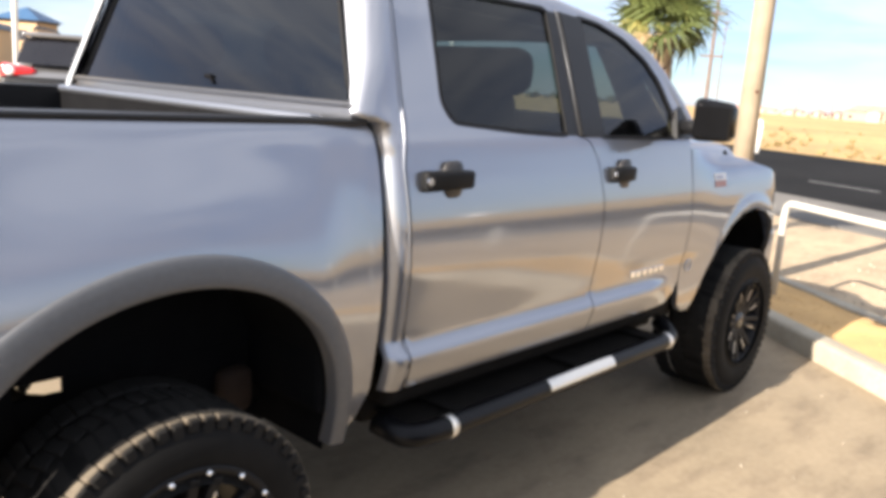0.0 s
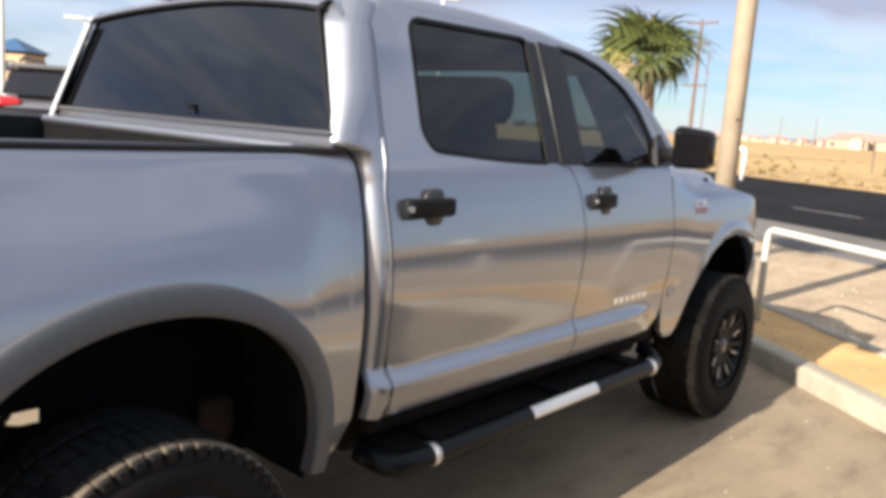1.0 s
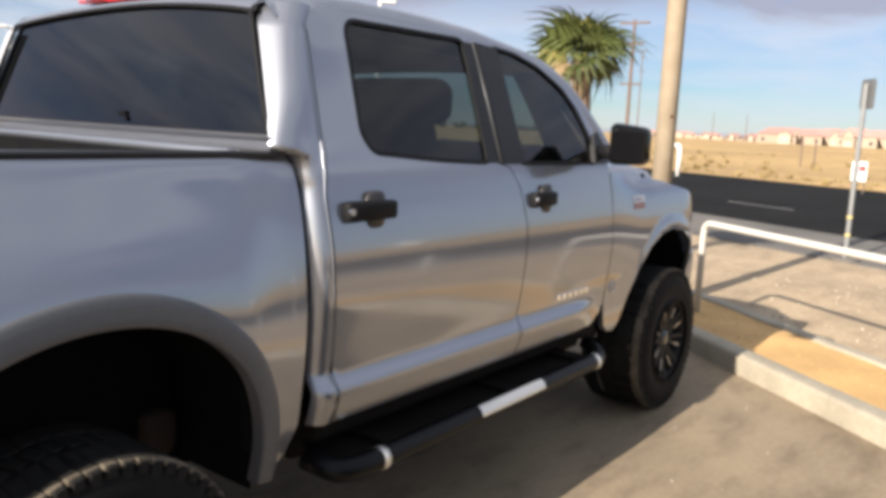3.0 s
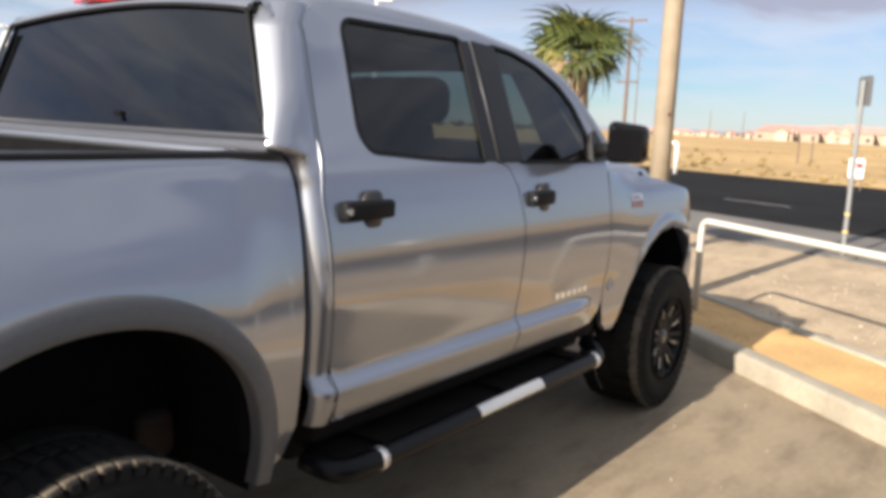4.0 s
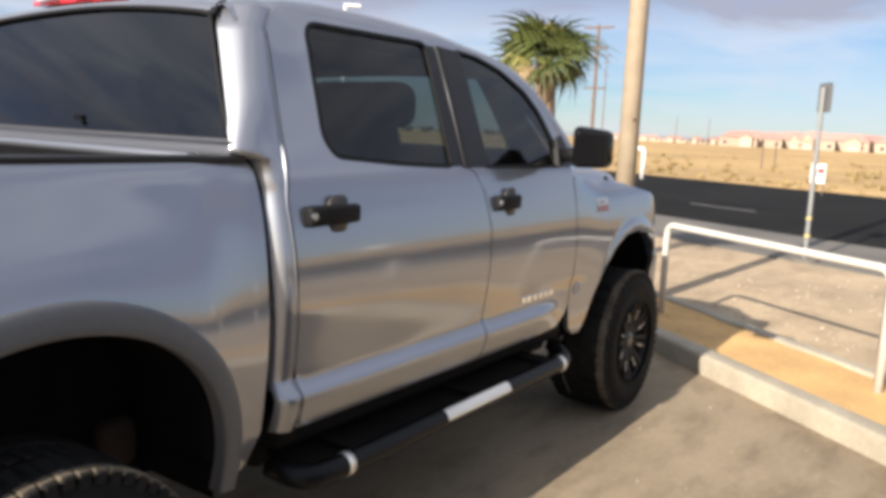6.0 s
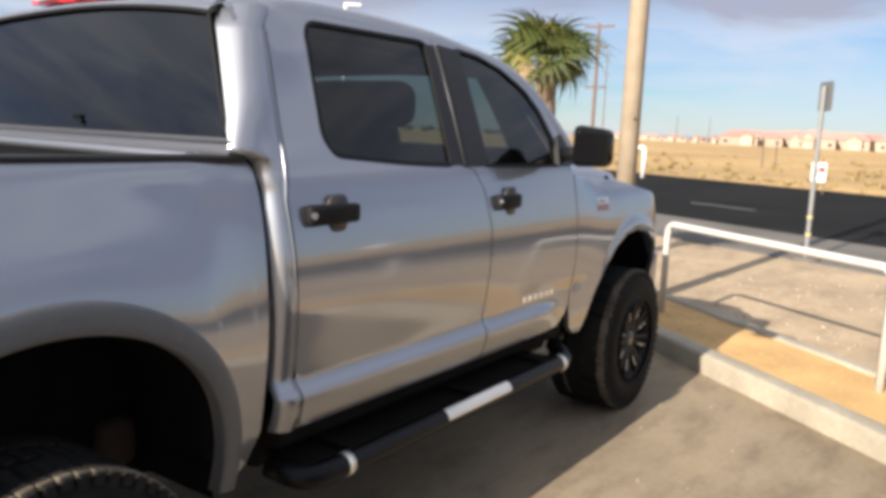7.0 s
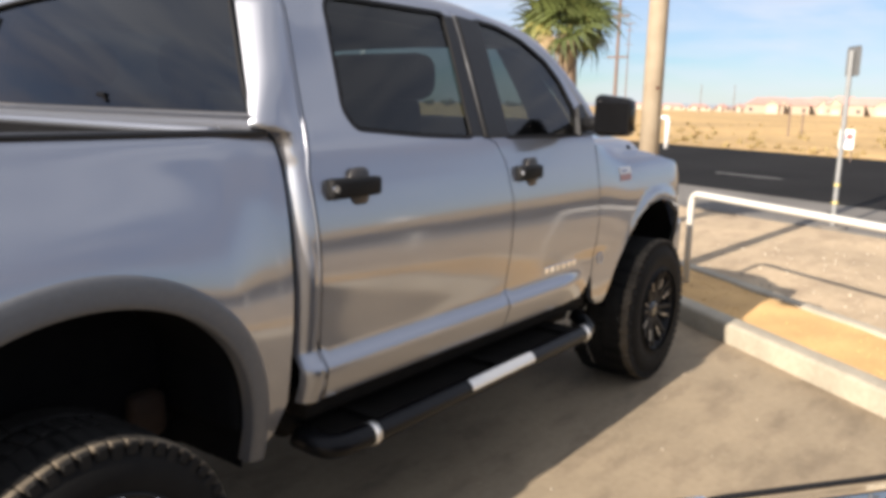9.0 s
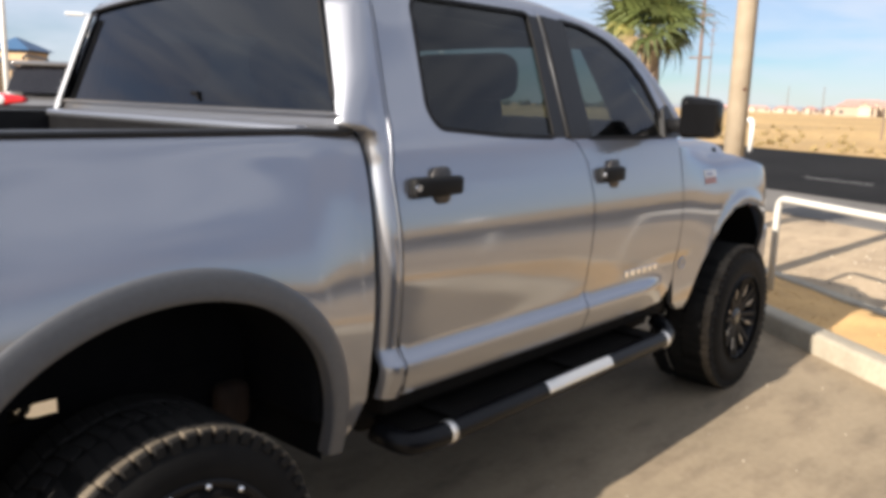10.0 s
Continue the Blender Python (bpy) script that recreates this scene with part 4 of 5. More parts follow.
# the far side stands a little wider
FAR_SIDE = 0.22
for ob in truck.children_recursive:
    if ob.matrix_basis.translation.y > 0.5 and ob.parent in (truck, *[c for c in truck.children]):
        ob.matrix_basis = Matrix.Translation((0, FAR_SIDE, 0)) @ ob.matrix_basis
    elif ob.type == "MESH" and ob.matrix_basis == Matrix() and (ob.parent == truck or ob.parent.matrix_basis == Matrix()):
        for v in ob.data.vertices:
            v.co.y += FAR_SIDE * bump01(v.co.y / 0.7)

# ---- ground ----
M_LOT = mat("dusty_asphalt_lot", (0.27, 0.207, 0.13), 0.9, 0, (0.34, 0.268, 0.177), 26, 1, 0.35, 130, coarse=1.1, coarse_amount=0.2, stains=(30, 2.6, 1.7, 0.26))
M_DIRT = mat("pale_packed_dirt", (0.39, 0.29, 0.176), 0.95, 0, (0.51, 0.392, 0.258), 20, 1, 0.4, 80, coarse=0.8, coarse_amount=0.2, stains=(30, 2.0, 1.5, 0.2))
M_FIELD = mat("dry_field", (0.48, 0.30, 0.105), 0.95, 0, (0.60, 0.405, 0.175), 0.35, 1, 0.5, 6, coarse=0.05, coarse_amount=0.3, stains=(-60, 3.0, 0.5, 0.22))
M_ROAD = mat("dark_asphalt", (0.0125, 0.012, 0.012), 0.92, 0, (0.020, 0.019, 0.0185), 22, 1, 0.3, 120, coarse=0.35, coarse_amount=0.3, ior=1.18)
M_PAVE = mat("grey_concrete_apron", (0.125, 0.115, 0.10), 0.9, 0, (0.17, 0.155, 0.135), 14, 1, 0.25, 90, coarse=0.6, coarse_amount=0.25)
M_KERB = mat("kerb_concrete", (0.345, 0.30, 0.225), 0.85, 0, (0.44, 0.39, 0.30), 30, 1, 0.3, 120, coarse=2.2, coarse_amount=0.2)
M_GRAVEL = mat("tan_gravel", (0.55, 0.33, 0.115), 0.95, 0, (0.68, 0.43, 0.185), 60, 1, 0.35, 120, coarse=2, coarse_amount=0.2)
M_WHITE = mat("white_paint", (0.74, 0.73, 0.70), 0.5, 0, (0.82, 0.81, 0.79), 12, 1, 0.08, 60)
M_STRIPE = mat("worn_road_paint", (0.12, 0.12, 0.115), 0.8, 0, (0.46, 0.45, 0.42), 18, 1)


def sheet(name, material, pts, z, label, kind="structure", category="ground", thick=0.0):
    b = bmesh.new()
    vs = [b.verts.new((x, y, z)) for x, y in pts]
    f = b.faces.new(vs)
    if f.normal.z < 0:
        f.normal_flip()
    if thick:
        r = bmesh.ops.extrude_face_region(b, geom=[f])
        bmesh.ops.translate(b, vec=(0, 0, -thick), verts=[v for v in r["geom"] if isinstance(v, bmesh.types.BMVert)])
        bmesh.ops.recalc_face_normals(b, faces=b.faces)
    return tagged(part(name, b, material), label, category, "", kind)


# ground sheet to the horizon
b = bmesh.new()
rings = [0, 8, 16, 30, 50, 90, 160, 300, 600, 1200, 2500]
prev = None
for r in rings:
    if r == 0:
        cur = [b.verts.new((0, 0, -0.06))]
    else:
        cur = [b.verts.new((r * math.cos(2 * math.pi * i / 48), r * math.sin(2 * math.pi * i / 48), -0.06)) for i in range(48)]
    if prev:
        for i in range(48):
            if len(prev) == 1:
                b.faces.new((prev[0], cur[i], cur[(i + 1) % 48]))
            else:
                b.faces.new((prev[i], cur[i], cur[(i + 1) % 48], prev[(i + 1) % 48]))
    prev = cur
tagged(part("ground", b, M_FIELD), "dry yellow grass field reaching to the horizon", "field", "", "structure")

# kerb line and road run aslant to the truck: K along the kerb, N away from it
K, N = Vector((0.606, 0.796)), Vector((0.796, -0.606))
KR, NR = Vector((0.40, 0.917)), Vector((0.917, -0.40))


def kn(k, n):
    return tuple(K * k + N * n)


def rn(k, n):
    return tuple(KR * k + NR * n)


# lot, rising gently away from the truck's far side
b = bmesh.new()
us = [-40, -20, -10, -5, 0, 2, 4, 6, 8, 10, 14, 20, 40, 80]
ns = [-60, -30, -15, -8, -4, 0, 2, 4, 4.54]
vs = []
for k in us:
    row = []
    for n in ns:
        x, y = kn(k, n)
        row.append(b.verts.new((x, y, min(0.5, max(0.0, (y - 2.5) * 0.055)))))
    vs.append(row)
for i in range(len(us) - 1):
    for j in range(len(ns) - 1):
        b.faces.new((vs[i][j], vs[i][j + 1], vs[i + 1][j + 1], vs[i + 1][j]))
bmesh.ops.recalc_face_normals(b, faces=b.faces)
if sum(f.normal.z for f in b.faces) < 0:
    bmesh.ops.reverse_faces(b, faces=b.faces)
tagged(part("parking_lot", b, M_LOT, smooth=True), "dusty worn asphalt parking lot", "parking lot", "", "structure")


def kerb_run(k0, k1, n0, n1, z, r=0.03):
    m = Matrix(((K.x, N.x, 0, 0), (K.y, N.y, 0, 0), (0, 0, 1, 0), (0, 0, 0, 1)))
    bm = rbox((k0, n0, -0.06), (k1, n1, z), r, 4, m=m)
    bmesh.ops.recalc_face_normals(bm, faces=bm.faces)
    return bm


tagged(part("kerb", kerb_run(-14, 16, 4.51, 4.69, 0.15), M_KERB, smooth=True), "pale concrete kerb along the parking lot", "kerb", "", "structure")
tagged(part("kerb", kerb_run(-14, 16, 5.50, 5.63, 0.13, 0.02), M_KERB, smooth=True), "narrow concrete edge of the gravel strip", "kerb", "", "structure")


def gravel(u, v):
    x, y = kn(-14 + 30 * u, 4.68 + 0.83 * v)
    return Vector((x, y, 0.105 + 0.012 * noise.noise(Vector((x * 3, y * 3, 0)))))


tagged(part("gravel_bed", grid(gravel, 200, 8), M_GRAVEL, smooth=True), "tan decomposed granite planting strip", "gravel", "", "structure")
sheet("dirt_verge", M_DIRT, [kn(-30, 5.6), kn(40, 5.6), rn(60, 11.0), rn(-40, 11.0)], -0.02, "pale sandy dirt verge beside the road", category="dirt")
sheet("pavement", M_PAVE, [rn(-60, 10.9), rn(90, 10.9), rn(90, 13.9), rn(-60, 13.9)], 0.0, "grey dusty concrete roadside apron", category="pavement", thick=0.05)
sheet("road", M_ROAD, [rn(-300, 13.85), rn(400, 13.85), rn(400, 28.9), rn(-300, 28.9)], -0.03, "dark asphalt road", category="road")
lane = bmesh.new()
for k in range(-40, 60, 8):
    a = [rn(k + 10.2, 17.68), rn(k + 12.3, 17.68), rn(k + 12.3, 17.80), rn(k + 10.2, 17.80)]
    f = lane.faces.new([lane.verts.new((x, y, -0.024)) for x, y in a])
    if f.normal.z < 0:
        f.normal_flip()
tagged(part("lane_marking", lane, M_STRIPE), "worn white dashed lane line", "road marking", "", "structure")

# white pipe railing in the gravel strip
M_RAIL = mat("chalky_white_paint", (0.47, 0.45, 0.40), 0.55, 0, (0.54, 0.52, 0.47), 25, 1, 0.1, 120)
rail = thing("pipe_railing", "white painted steel pipe railing in the gravel strip", "railing")
RD = Vector((-0.556, -0.831))
p0 = Vector((6.17, -0.35))
ends = [p0 + RD * d for d in (0.0, 2.35)]
for a, c in ((ends[0], ends[1]),):
    part("pipe", tube(bend([(a.x, a.y, 0.02), (a.x, a.y, 0.93), (c.x, c.y, 0.93), (c.x, c.y, 0.02)], 0.10, 7), 0.030, 14), M_RAIL, rail, "", True)

bollard = thing("bollard", "short white steel bollard standing in the dirt verge", "bollard")
part("post", tube([(6.44, -5.12, -0.05), (6.44, -5.12, 0.70), (6.44, -5.12, 0.73)], [0.055, 0.055, 0.035], 14), M_RAIL, bollard, "", True)

# light pole beside the lot
M_POLE = mat("tan_pole_paint", (0.34, 0.27, 0.185), 0.7, 0, (0.41, 0.335, 0.24), 9, 1, 0.15, 60, coarse=2.5, coarse_amount=0.15)
M_GREY = mat("galvanised_steel", (0.15, 0.155, 0.155), 0.6, 0.3, (0.21, 0.215, 0.215), 25, 1)
M_DARKRUST = mat("rust_patch", (0.07, 0.03, 0.018), 0.8, 0, (0.12, 0.05, 0.03), 60, 1)
pole = thing("light_pole", "tall tan painted steel light pole", "light pole")
px, py = 6.5, 0.23
part("pole_shaft", tube([(px, py, -0.05), (px + 0.02, py, 4.0), (px + 0.04, py, 8.0)], [0.098, 0.09, 0.075], 24), M_POLE, pole, "", True)
part("base_plate", rbox((px - 0.2, py - 0.2, -0.05), (px + 0.2, py + 0.2, 0.03), 0.01), M_POLE, pole)
sp = lathe([(0, -0.004), (0.018, -0.003), (0.023, 0.003)], 10)
part("rust_spot", sp, M_DARKRUST, pole, "rusty cable hole").matrix_basis = pose(px + 0.011 - 0.093 * math.cos(radians(48)), py - 0.093 * math.sin(radians(48)), 1.873, 0, 0, -42)

# road sign on its post
sign = thing("road_sign", "grey traffic sign on a steel post seen nearly edge-on", "road sign")
sx, sy = 11.83, -0.54
part("footing", tube([(sx, sy, -0.06), (sx, sy, 0.04)], 0.2, 18), M_PAVE, sign, "concrete footing")
part("post", rbox((sx - 0.03, sy - 0.03, 0.0), (sx + 0.03, sy + 0.03, 2.55), 0.006), M_GREY, sign)
for zz in (0.36, 0.62):
    part("post_sleeve", rbox((sx - 0.037, sy - 0.037, zz), (sx + 0.037, sy + 0.037, zz + 0.035), 0.004), mat("yellow_tape", (0.45, 0.36, 0.08), 0.6, 0, (0.5, 0.4, 0.12), 40, 1), sign, "yellow tape band")
plate = panel(smooth_poly([(-0.23, 2.19), (0.23, 2.19), (0.23, 2.61), (-0.23, 2.61)], 0.06, 5), lambda x, z: 0.04, -1, step=0.15, depth=0.006, lip=0.004)
o = part("sign_plate", plate, M_GREY, sign, "bare aluminium sign back")
o.matrix_basis = pose(sx, sy, 0, 0, 0, 33)

# grit on the lot and pebbles in the gravel strip
M_GRIT = mat("pale_grit", (0.34, 0.29, 0.215), 0.9, 0, (0.44, 0.39, 0.31), 8, 1)
rg = random.Random(3)
for name, label, count, zone in (("lot_grit", "scattered pale grit on the asphalt", 150, 0), ("gravel_stones", "small loose stones in the gravel strip", 650, 1), ("verge_stones", "pale pebbles scattered over the dirt verge", 700, 2)):
    gb = bmesh.new()
    for i in range(count):
        if zone == 0:
            x, y, z0, s = rg.uniform(0.2, 5.5), rg.uniform(-4.5, -0.9), 0.0, rg.choice((0.004, 0.004, 0.005, 0.008))
            if N.x * x + N.y * y > 4.45:
                continue
        elif zone == 1:
            x, y = kn(rg.uniform(-3.5, 6.0), rg.uniform(4.72, 5.47))
            z0, s = 0.106, rg.uniform(0.004, 0.010)
        else:
            x, y = kn(rg.uniform(-4.0, 6.0), 5.7 + 4.5 * rg.random() ** 1.3)
            z0, s = -0.02, rg.choice((0.008, 0.010, 0.013, 0.02))
        k = bmesh.new()
        bmesh.ops.create_icosphere(k, subdivisions=1, radius=s, matrix=pose(x, y, z0 + s * 0.3, rg.uniform(0, 360), rg.uniform(0, 360), 0) @ Matrix.Diagonal((1, rg.uniform(0.6, 1), 0.6, 1)))
        gb = joined(gb, k)
    tagged(part(name, gb, M_GRAVEL if zone == 1 else M_GRIT), label, "grit", "", "stuff")

# fan palm
M_FROND = mat("green_palm_leaf", (0.062, 0.082, 0.020), 0.5, 0, (0.125, 0.15, 0.042), 6, 1, spread=0.45)
M_FRONDY = mat("yellowing_palm_leaf", (0.22, 0.20, 0.045), 0.55, 0, (0.30, 0.27, 0.09), 6, 1, spread=0.2)
M_FRONDB = mat("dead_palm_leaf", (0.30, 0.21, 0.10), 0.8, 0, (0.38, 0.28, 0.15), 8, 1, spread=0.2)
M_TRUNK = mat("palm_trunk", (0.16, 0.11, 0.07), 0.9, 0, (0.24, 0.17, 0.11), 12, 1, 0.6, 40)


def frond_mesh(seed, length, droop, leaf):
    """A stalk and a folded fan of pointed leaflets, growing along +x."""
    r = random.Random(seed)
    b = bmesh.new()
    stalk = length * 0.5
    joined(b, tube([(0, 0, 0), (stalk * 0.5, 0, 0.04), (stalk, 0, 0.03)], [0.011, 0.008, 0.006], 5))
    n = 22
    for i in range(n):
        a = radians(-105 + 210 * i / (n - 1)) + r.uniform(-0.02, 0.02)
        L = leaf * (0.72 + 0.28 * math.cos(a * 0.6)) * r.uniform(0.7, 1.1)
        d = Vector((math.cos(a), math.sin(a), 0))
        s = Vector((-d.y, d.x, 0))
        w = L * 0.06
        rows = []
        for k in range(6):
            t = k / 5
            base = Vector((stalk, 0, 0.03)) + d * (L * t) + Vector((0, 0, 0.10 * L * math.sin(t * 2.2) - droop * L * max(0.0, t - 0.45) ** 2 * 2.2))
            ww = w * (0.25 + 1.2 * t) if t < 0.5 else w * (0.85 * (1 - t) / 0.5 + 0.02)
            rows.append((b.verts.new(base - s * ww), b.verts.new(base + Vector((0, 0, -0.35 * ww))), b.verts.new(base + s * ww)))
        for p, q in zip(rows, rows[1:]):
            b.faces.new((p[0], p[1], q[1], q[0]))
            b.faces.new((p[1], p[2], q[2], q[1]))
    me = bpy.data.meshes.new("frond")
    b.to_mesh(me)
    b.free()
    return me


palm = thing("palm_tree", "fan palm with green fronds and a skirt of yellow dead ones", "palm tree")
PX, PY, PZ = 7.53, 1.71, 2.50
part("trunk", tube([(PX, PY, -0.06), (PX + 0.03, PY, 1.2), (PX, PY, 2.0), (PX, PY, PZ)], [0.17, 0.14, 0.12, 0.10], 14), M_TRUNK, palm, "", True)
rf = random.Random(4)
fresh = [frond_mesh(s, 0.58, 0.45 + 0.4 * (s % 3), 0.49) for s in range(4)]
old = [frond_mesh(20 + s, 0.46, 1.3, 0.32) for s in range(3)]
for me, m in [(m_, M_FROND) for m_ in fresh] + [(m_, M_FRONDB) for m_ in old]:
    me.materials.append(m)
yell = frond_mesh(50, 0.5, 0.8, 0.38)
yell.materials.append(M_FRONDY)
for i in range(28):
    el = 68 - 96 * (i / 27) ** 0.9 + rf.uniform(-7, 7)
    az = i * 137.5 + rf.uniform(-25, 25)
    me = fresh[i % 4] if el > -8 else (yell if i % 2 else fresh[i % 4])
    if i in (4, 14):
        me = yell
    if i in (22, 25, 27):
        me = old[i % 3]
    o = part("frond", me, None, palm)
    s = rf.uniform(0.65, 1.15)
    o.matrix_basis = pose(PX, PY, PZ) @ pose(0, 0, 0, 0, 0, az) @ pose(0, 0, 0, rf.uniform(-50, 50), -el, 0) @ Matrix.Scale(s, 4)

# wooden power poles across the road
M_WOOD = mat("weathered_pole_wood", (0.12, 0.085, 0.07), 0.9, 0, (0.18, 0.13, 0.105), 3, 1)


def from_eye(az, d):
    return -1.05 + d * math.cos(radians(az)), -2.8 + d * math.sin(radians(az))


for az, d, h in ((24.45, 70, 10.9), (23.75, 210, 22.0)):
    x, y = from_eye(az, d)
    up = thing("power_pole", "brown wooden power pole with crossarms", "power pole", "power poles along the road")
    part("pole_shaft", tube([(x, y, -0.06), (x, y, h)], [0.17, 0.12], 10), M_WOOD, up)
    for zz, w in ((h - 0.25, 1.3), (h - 1.9, 0.9), (h - 5.2, 0.9)):
        part("crossarm", rbox((x - 0.09, y - w, zz - 0.09), (x + 0.09, y + w, zz + 0.07), 0.01, m=None), M_WOOD, up)
for az in (16.7, 18.8):
    x, y = from_eye(az, 420)
    up = thing("power_pole", "distant thin power pole", "power pole", "power poles along the road")
    part("pole_shaft", tube([(x, y, -0.06), (x, y, 13)], [0.2, 0.14], 8), M_WOOD, up)

# white pipe barrier and small notice at the field's edge
x, y = from_eye(21.1, 36)
bar = thing("pipe_barrier", "white pipe barrier at the edge of the field", "barrier")
part("pipe", tube(bend([(x - 0.15, y - 0.25, -0.06), (x - 0.15, y - 0.25, 1.25), (x + 0.15, y + 0.25, 1.25), (x + 0.15, y + 0.25, -0.06)], 0.12), 0.09, 10), M_WHITE, bar, "", True)
x, y = from_eye(9.75, 31.5)
nt = thing("yard_sign", "small white sign with a red mark on stakes", "sign")
rot = pose(x, y, 0, 0, 0, 10)
part("board", rbox((-0.01, -0.24, 0.40), (0.01, 0.24, 1.08), 0.006), M_WHITE, nt).matrix_basis = rot
part("mark", rbox((-0.016, -0.20, 0.74), (-0.0095, 0.0, 0.94), 0.002), M_REDDECAL, nt, "red block").matrix_basis = rot
part("text_bar", rbox((-0.016, 0.02, 0.58), (-0.0095, 0.15, 0.84), 0.002), M_BLUEDECAL, nt, "dark bar").matrix_basis = rot
for s in (-0.19, 0.19):
    part("stake", tube([(0.02, s, -0.06), (0.02, s, 0.9)], 0.02, 6), M_WOOD, nt).matrix_basis = rot
for az, d in ((13.2, 60), (12.4, 62)):
    x, y = from_eye(az, d)
    fp = thing("fence_post", "brown wooden post in the field", "post", "posts in the field")
    part("post", tube([(x, y, -0.06), (x, y, 1.9)], 0.055, 8), M_WOOD, fp)

# Added out of view: gives the pale dash mirrored in the rear door.
x, y = 78.0, -65.5
tr = thing("cargo_trailer", "added white box trailer, out of view, for a dash in the door reflection", "trailer", at=pose(x, y, 0, 0, 0, 51))
part("box", rbox((-1.2, -2.6, 0.9), (1.2, 2.6, 2.6), 0.06, 2), M_WHITE, tr, "white box body")
for k in (-1.4, 1.4):
    part("wheel", rbox((-1.15, k - 0.4, -0.06), (-0.85, k + 0.4, 0.75), 0.14, 3), M_RUBBER, tr, "black wheel pair")

# shrubs and dry grass tufts in the field
M_SAGE = mat("dry_sage", (0.20, 0.15, 0.06), 0.9, 0, (0.36, 0.27, 0.12), 4, 1)
tuft = bmesh.new()
rt = random.Random(11)
for i in range(900):
    k, n = rt.uniform(-70, 60), 29.6 + rt.random() ** 2.0 * 150
    if i % 9 == 0:
        n = rt.uniform(30, 36)
    x, y = rn(k, n)
    s = rt.uniform(0.15, 0.42) * (1 + n / 200)
    for j in range(14):
        a, e = rt.uniform(0, 6.28), rt.uniform(0.25, 1.4)
        L = s * rt.uniform(0.5, 1.1)
        d = Vector((math.cos(a) * math.cos(e), math.sin(a) * math.cos(e), math.sin(e)))
        q = Vector((-math.sin(a), math.cos(a), 0)) * 0.13 * s
        p = Vector((x + rt.uniform(-0.4, 0.4) * s, y + rt.uniform(-0.4, 0.4) * s, -0.07))
        tuft.faces.new([tuft.verts.new(p - q), tuft.verts.new(p + q), tuft.verts.new(p + d * L + q * 0.3), tuft.verts.new(p + d * L - q * 0.3)])
tagged(part("dry_brush", tuft, M_SAGE), "dry brush and grass tufts in the field", "brush", "", "stuff")

# houses beyond the field
M_STUCCO = mat("cream_stucco", (0.35, 0.28, 0.21), 0.9, 0, (0.41, 0.335, 0.255), 2, 1, spread=0.22)
M_GARAGE = mat("cream_garage_door", (0.40, 0.33, 0.26), 0.7, 0, (0.45, 0.38, 0.31), 4, 1)
M_TILE = mat("red_roof_tile", (0.36, 0.20, 0.165), 0.85, 0, (0.44, 0.26, 0.215), 1.2, 1, spread=0.16)
M_DARKWIN = mat("dark_window_glass", (0.03, 0.035, 0.045), 0.1, 0, (0.05, 0.055, 0.065), 3, 1)


def gable_house(x, y, w, d, h, rh, rot, side=1):
    ob = thing("house", "cream stucco house with a red tile roof", "house", "houses beyond the field", at=pose(x, y, 0, 0, 0, rot))
    part("wall", rbox((-d / 2, -w / 2, -0.1), (d / 2, w / 2, h), 0.05, 1), M_STUCCO, ob)
    b = bmesh.new()
    o = 0.5
    e = [b.verts.new(v) for v in ((-d / 2 - o, -w / 2 - o, h), (d / 2 + o, -w / 2 - o, h), (d / 2 + o, w / 2 + o, h), (-d / 2 - o, w / 2 + o, h))]
    r0, r1 = b.verts.new((0, -w / 2 + d * 0.35, h + rh)), b.verts.new((0, w / 2 - d * 0.35, h + rh))
    for f in ((e[0], e[1], r0), (e[1], e[2], r1, r0), (e[2], e[3], r1), (e[3], e[0], r0, r1), (e[3], e[2], e[1], e[0])):
        b.faces.new(f)
    part("roof", b, M_TILE, ob)
    gw = w * 0.32
    gy = side * w * 0.2
    part("gable_wing", rbox((-d / 2 - 2.2, gy - gw / 2, -0.1), (-d / 2 + 0.2, gy + gw / 2, h), 0.05, 1), M_STUCCO, ob)
    b = bmesh.new()
    b.faces.new([b.verts.new(p) for p in ((-d / 2 - 2.2, gy - gw / 2, h), (-d / 2 - 2.2, gy, h + rh * 0.62), (-d / 2 - 2.2, gy + gw / 2, h))])
    part("gable", b, M_STUCCO, ob)
    b = bmesh.new()
    v = [b.verts.new(p) for p in ((-d / 2 - 2.5, gy - gw / 2 - 0.5, h - 0.15), (-d / 2 - 2.5, gy, h + rh * 0.66), (-d / 2 + 2.5, gy, h + rh * 0.66), (-d / 2 + 2.5, gy - gw / 2 - 0.5, h - 0.15), (-d / 2 - 2.5, gy + gw / 2 + 0.5, h - 0.15), (-d / 2 + 2.5, gy + gw / 2 + 0.5, h - 0.15))]
    b.faces.new((v[0], v[1], v[2], v[3]))
    b.faces.new((v[1], v[4], v[5], v[2]))
    part("gable_roof", b, M_TILE, ob)
    for k in (-0.36, -0.08, 0.36):
        part("window", rbox((-d / 2 - 0.06, side * -w * k - 0.7, 1.0), (-d / 2 + 0.1, side * -w * k + 0.7, 2.3), 0.02, 1), M_DARKWIN, ob)
    part("garage_door", rbox((-d / 2 - 2.26, gy - gw * 0.33, 0), (-d / 2 - 2.1, gy + gw * 0.33, 2.2), 0.02, 1), M_GARAGE, ob)
    return ob


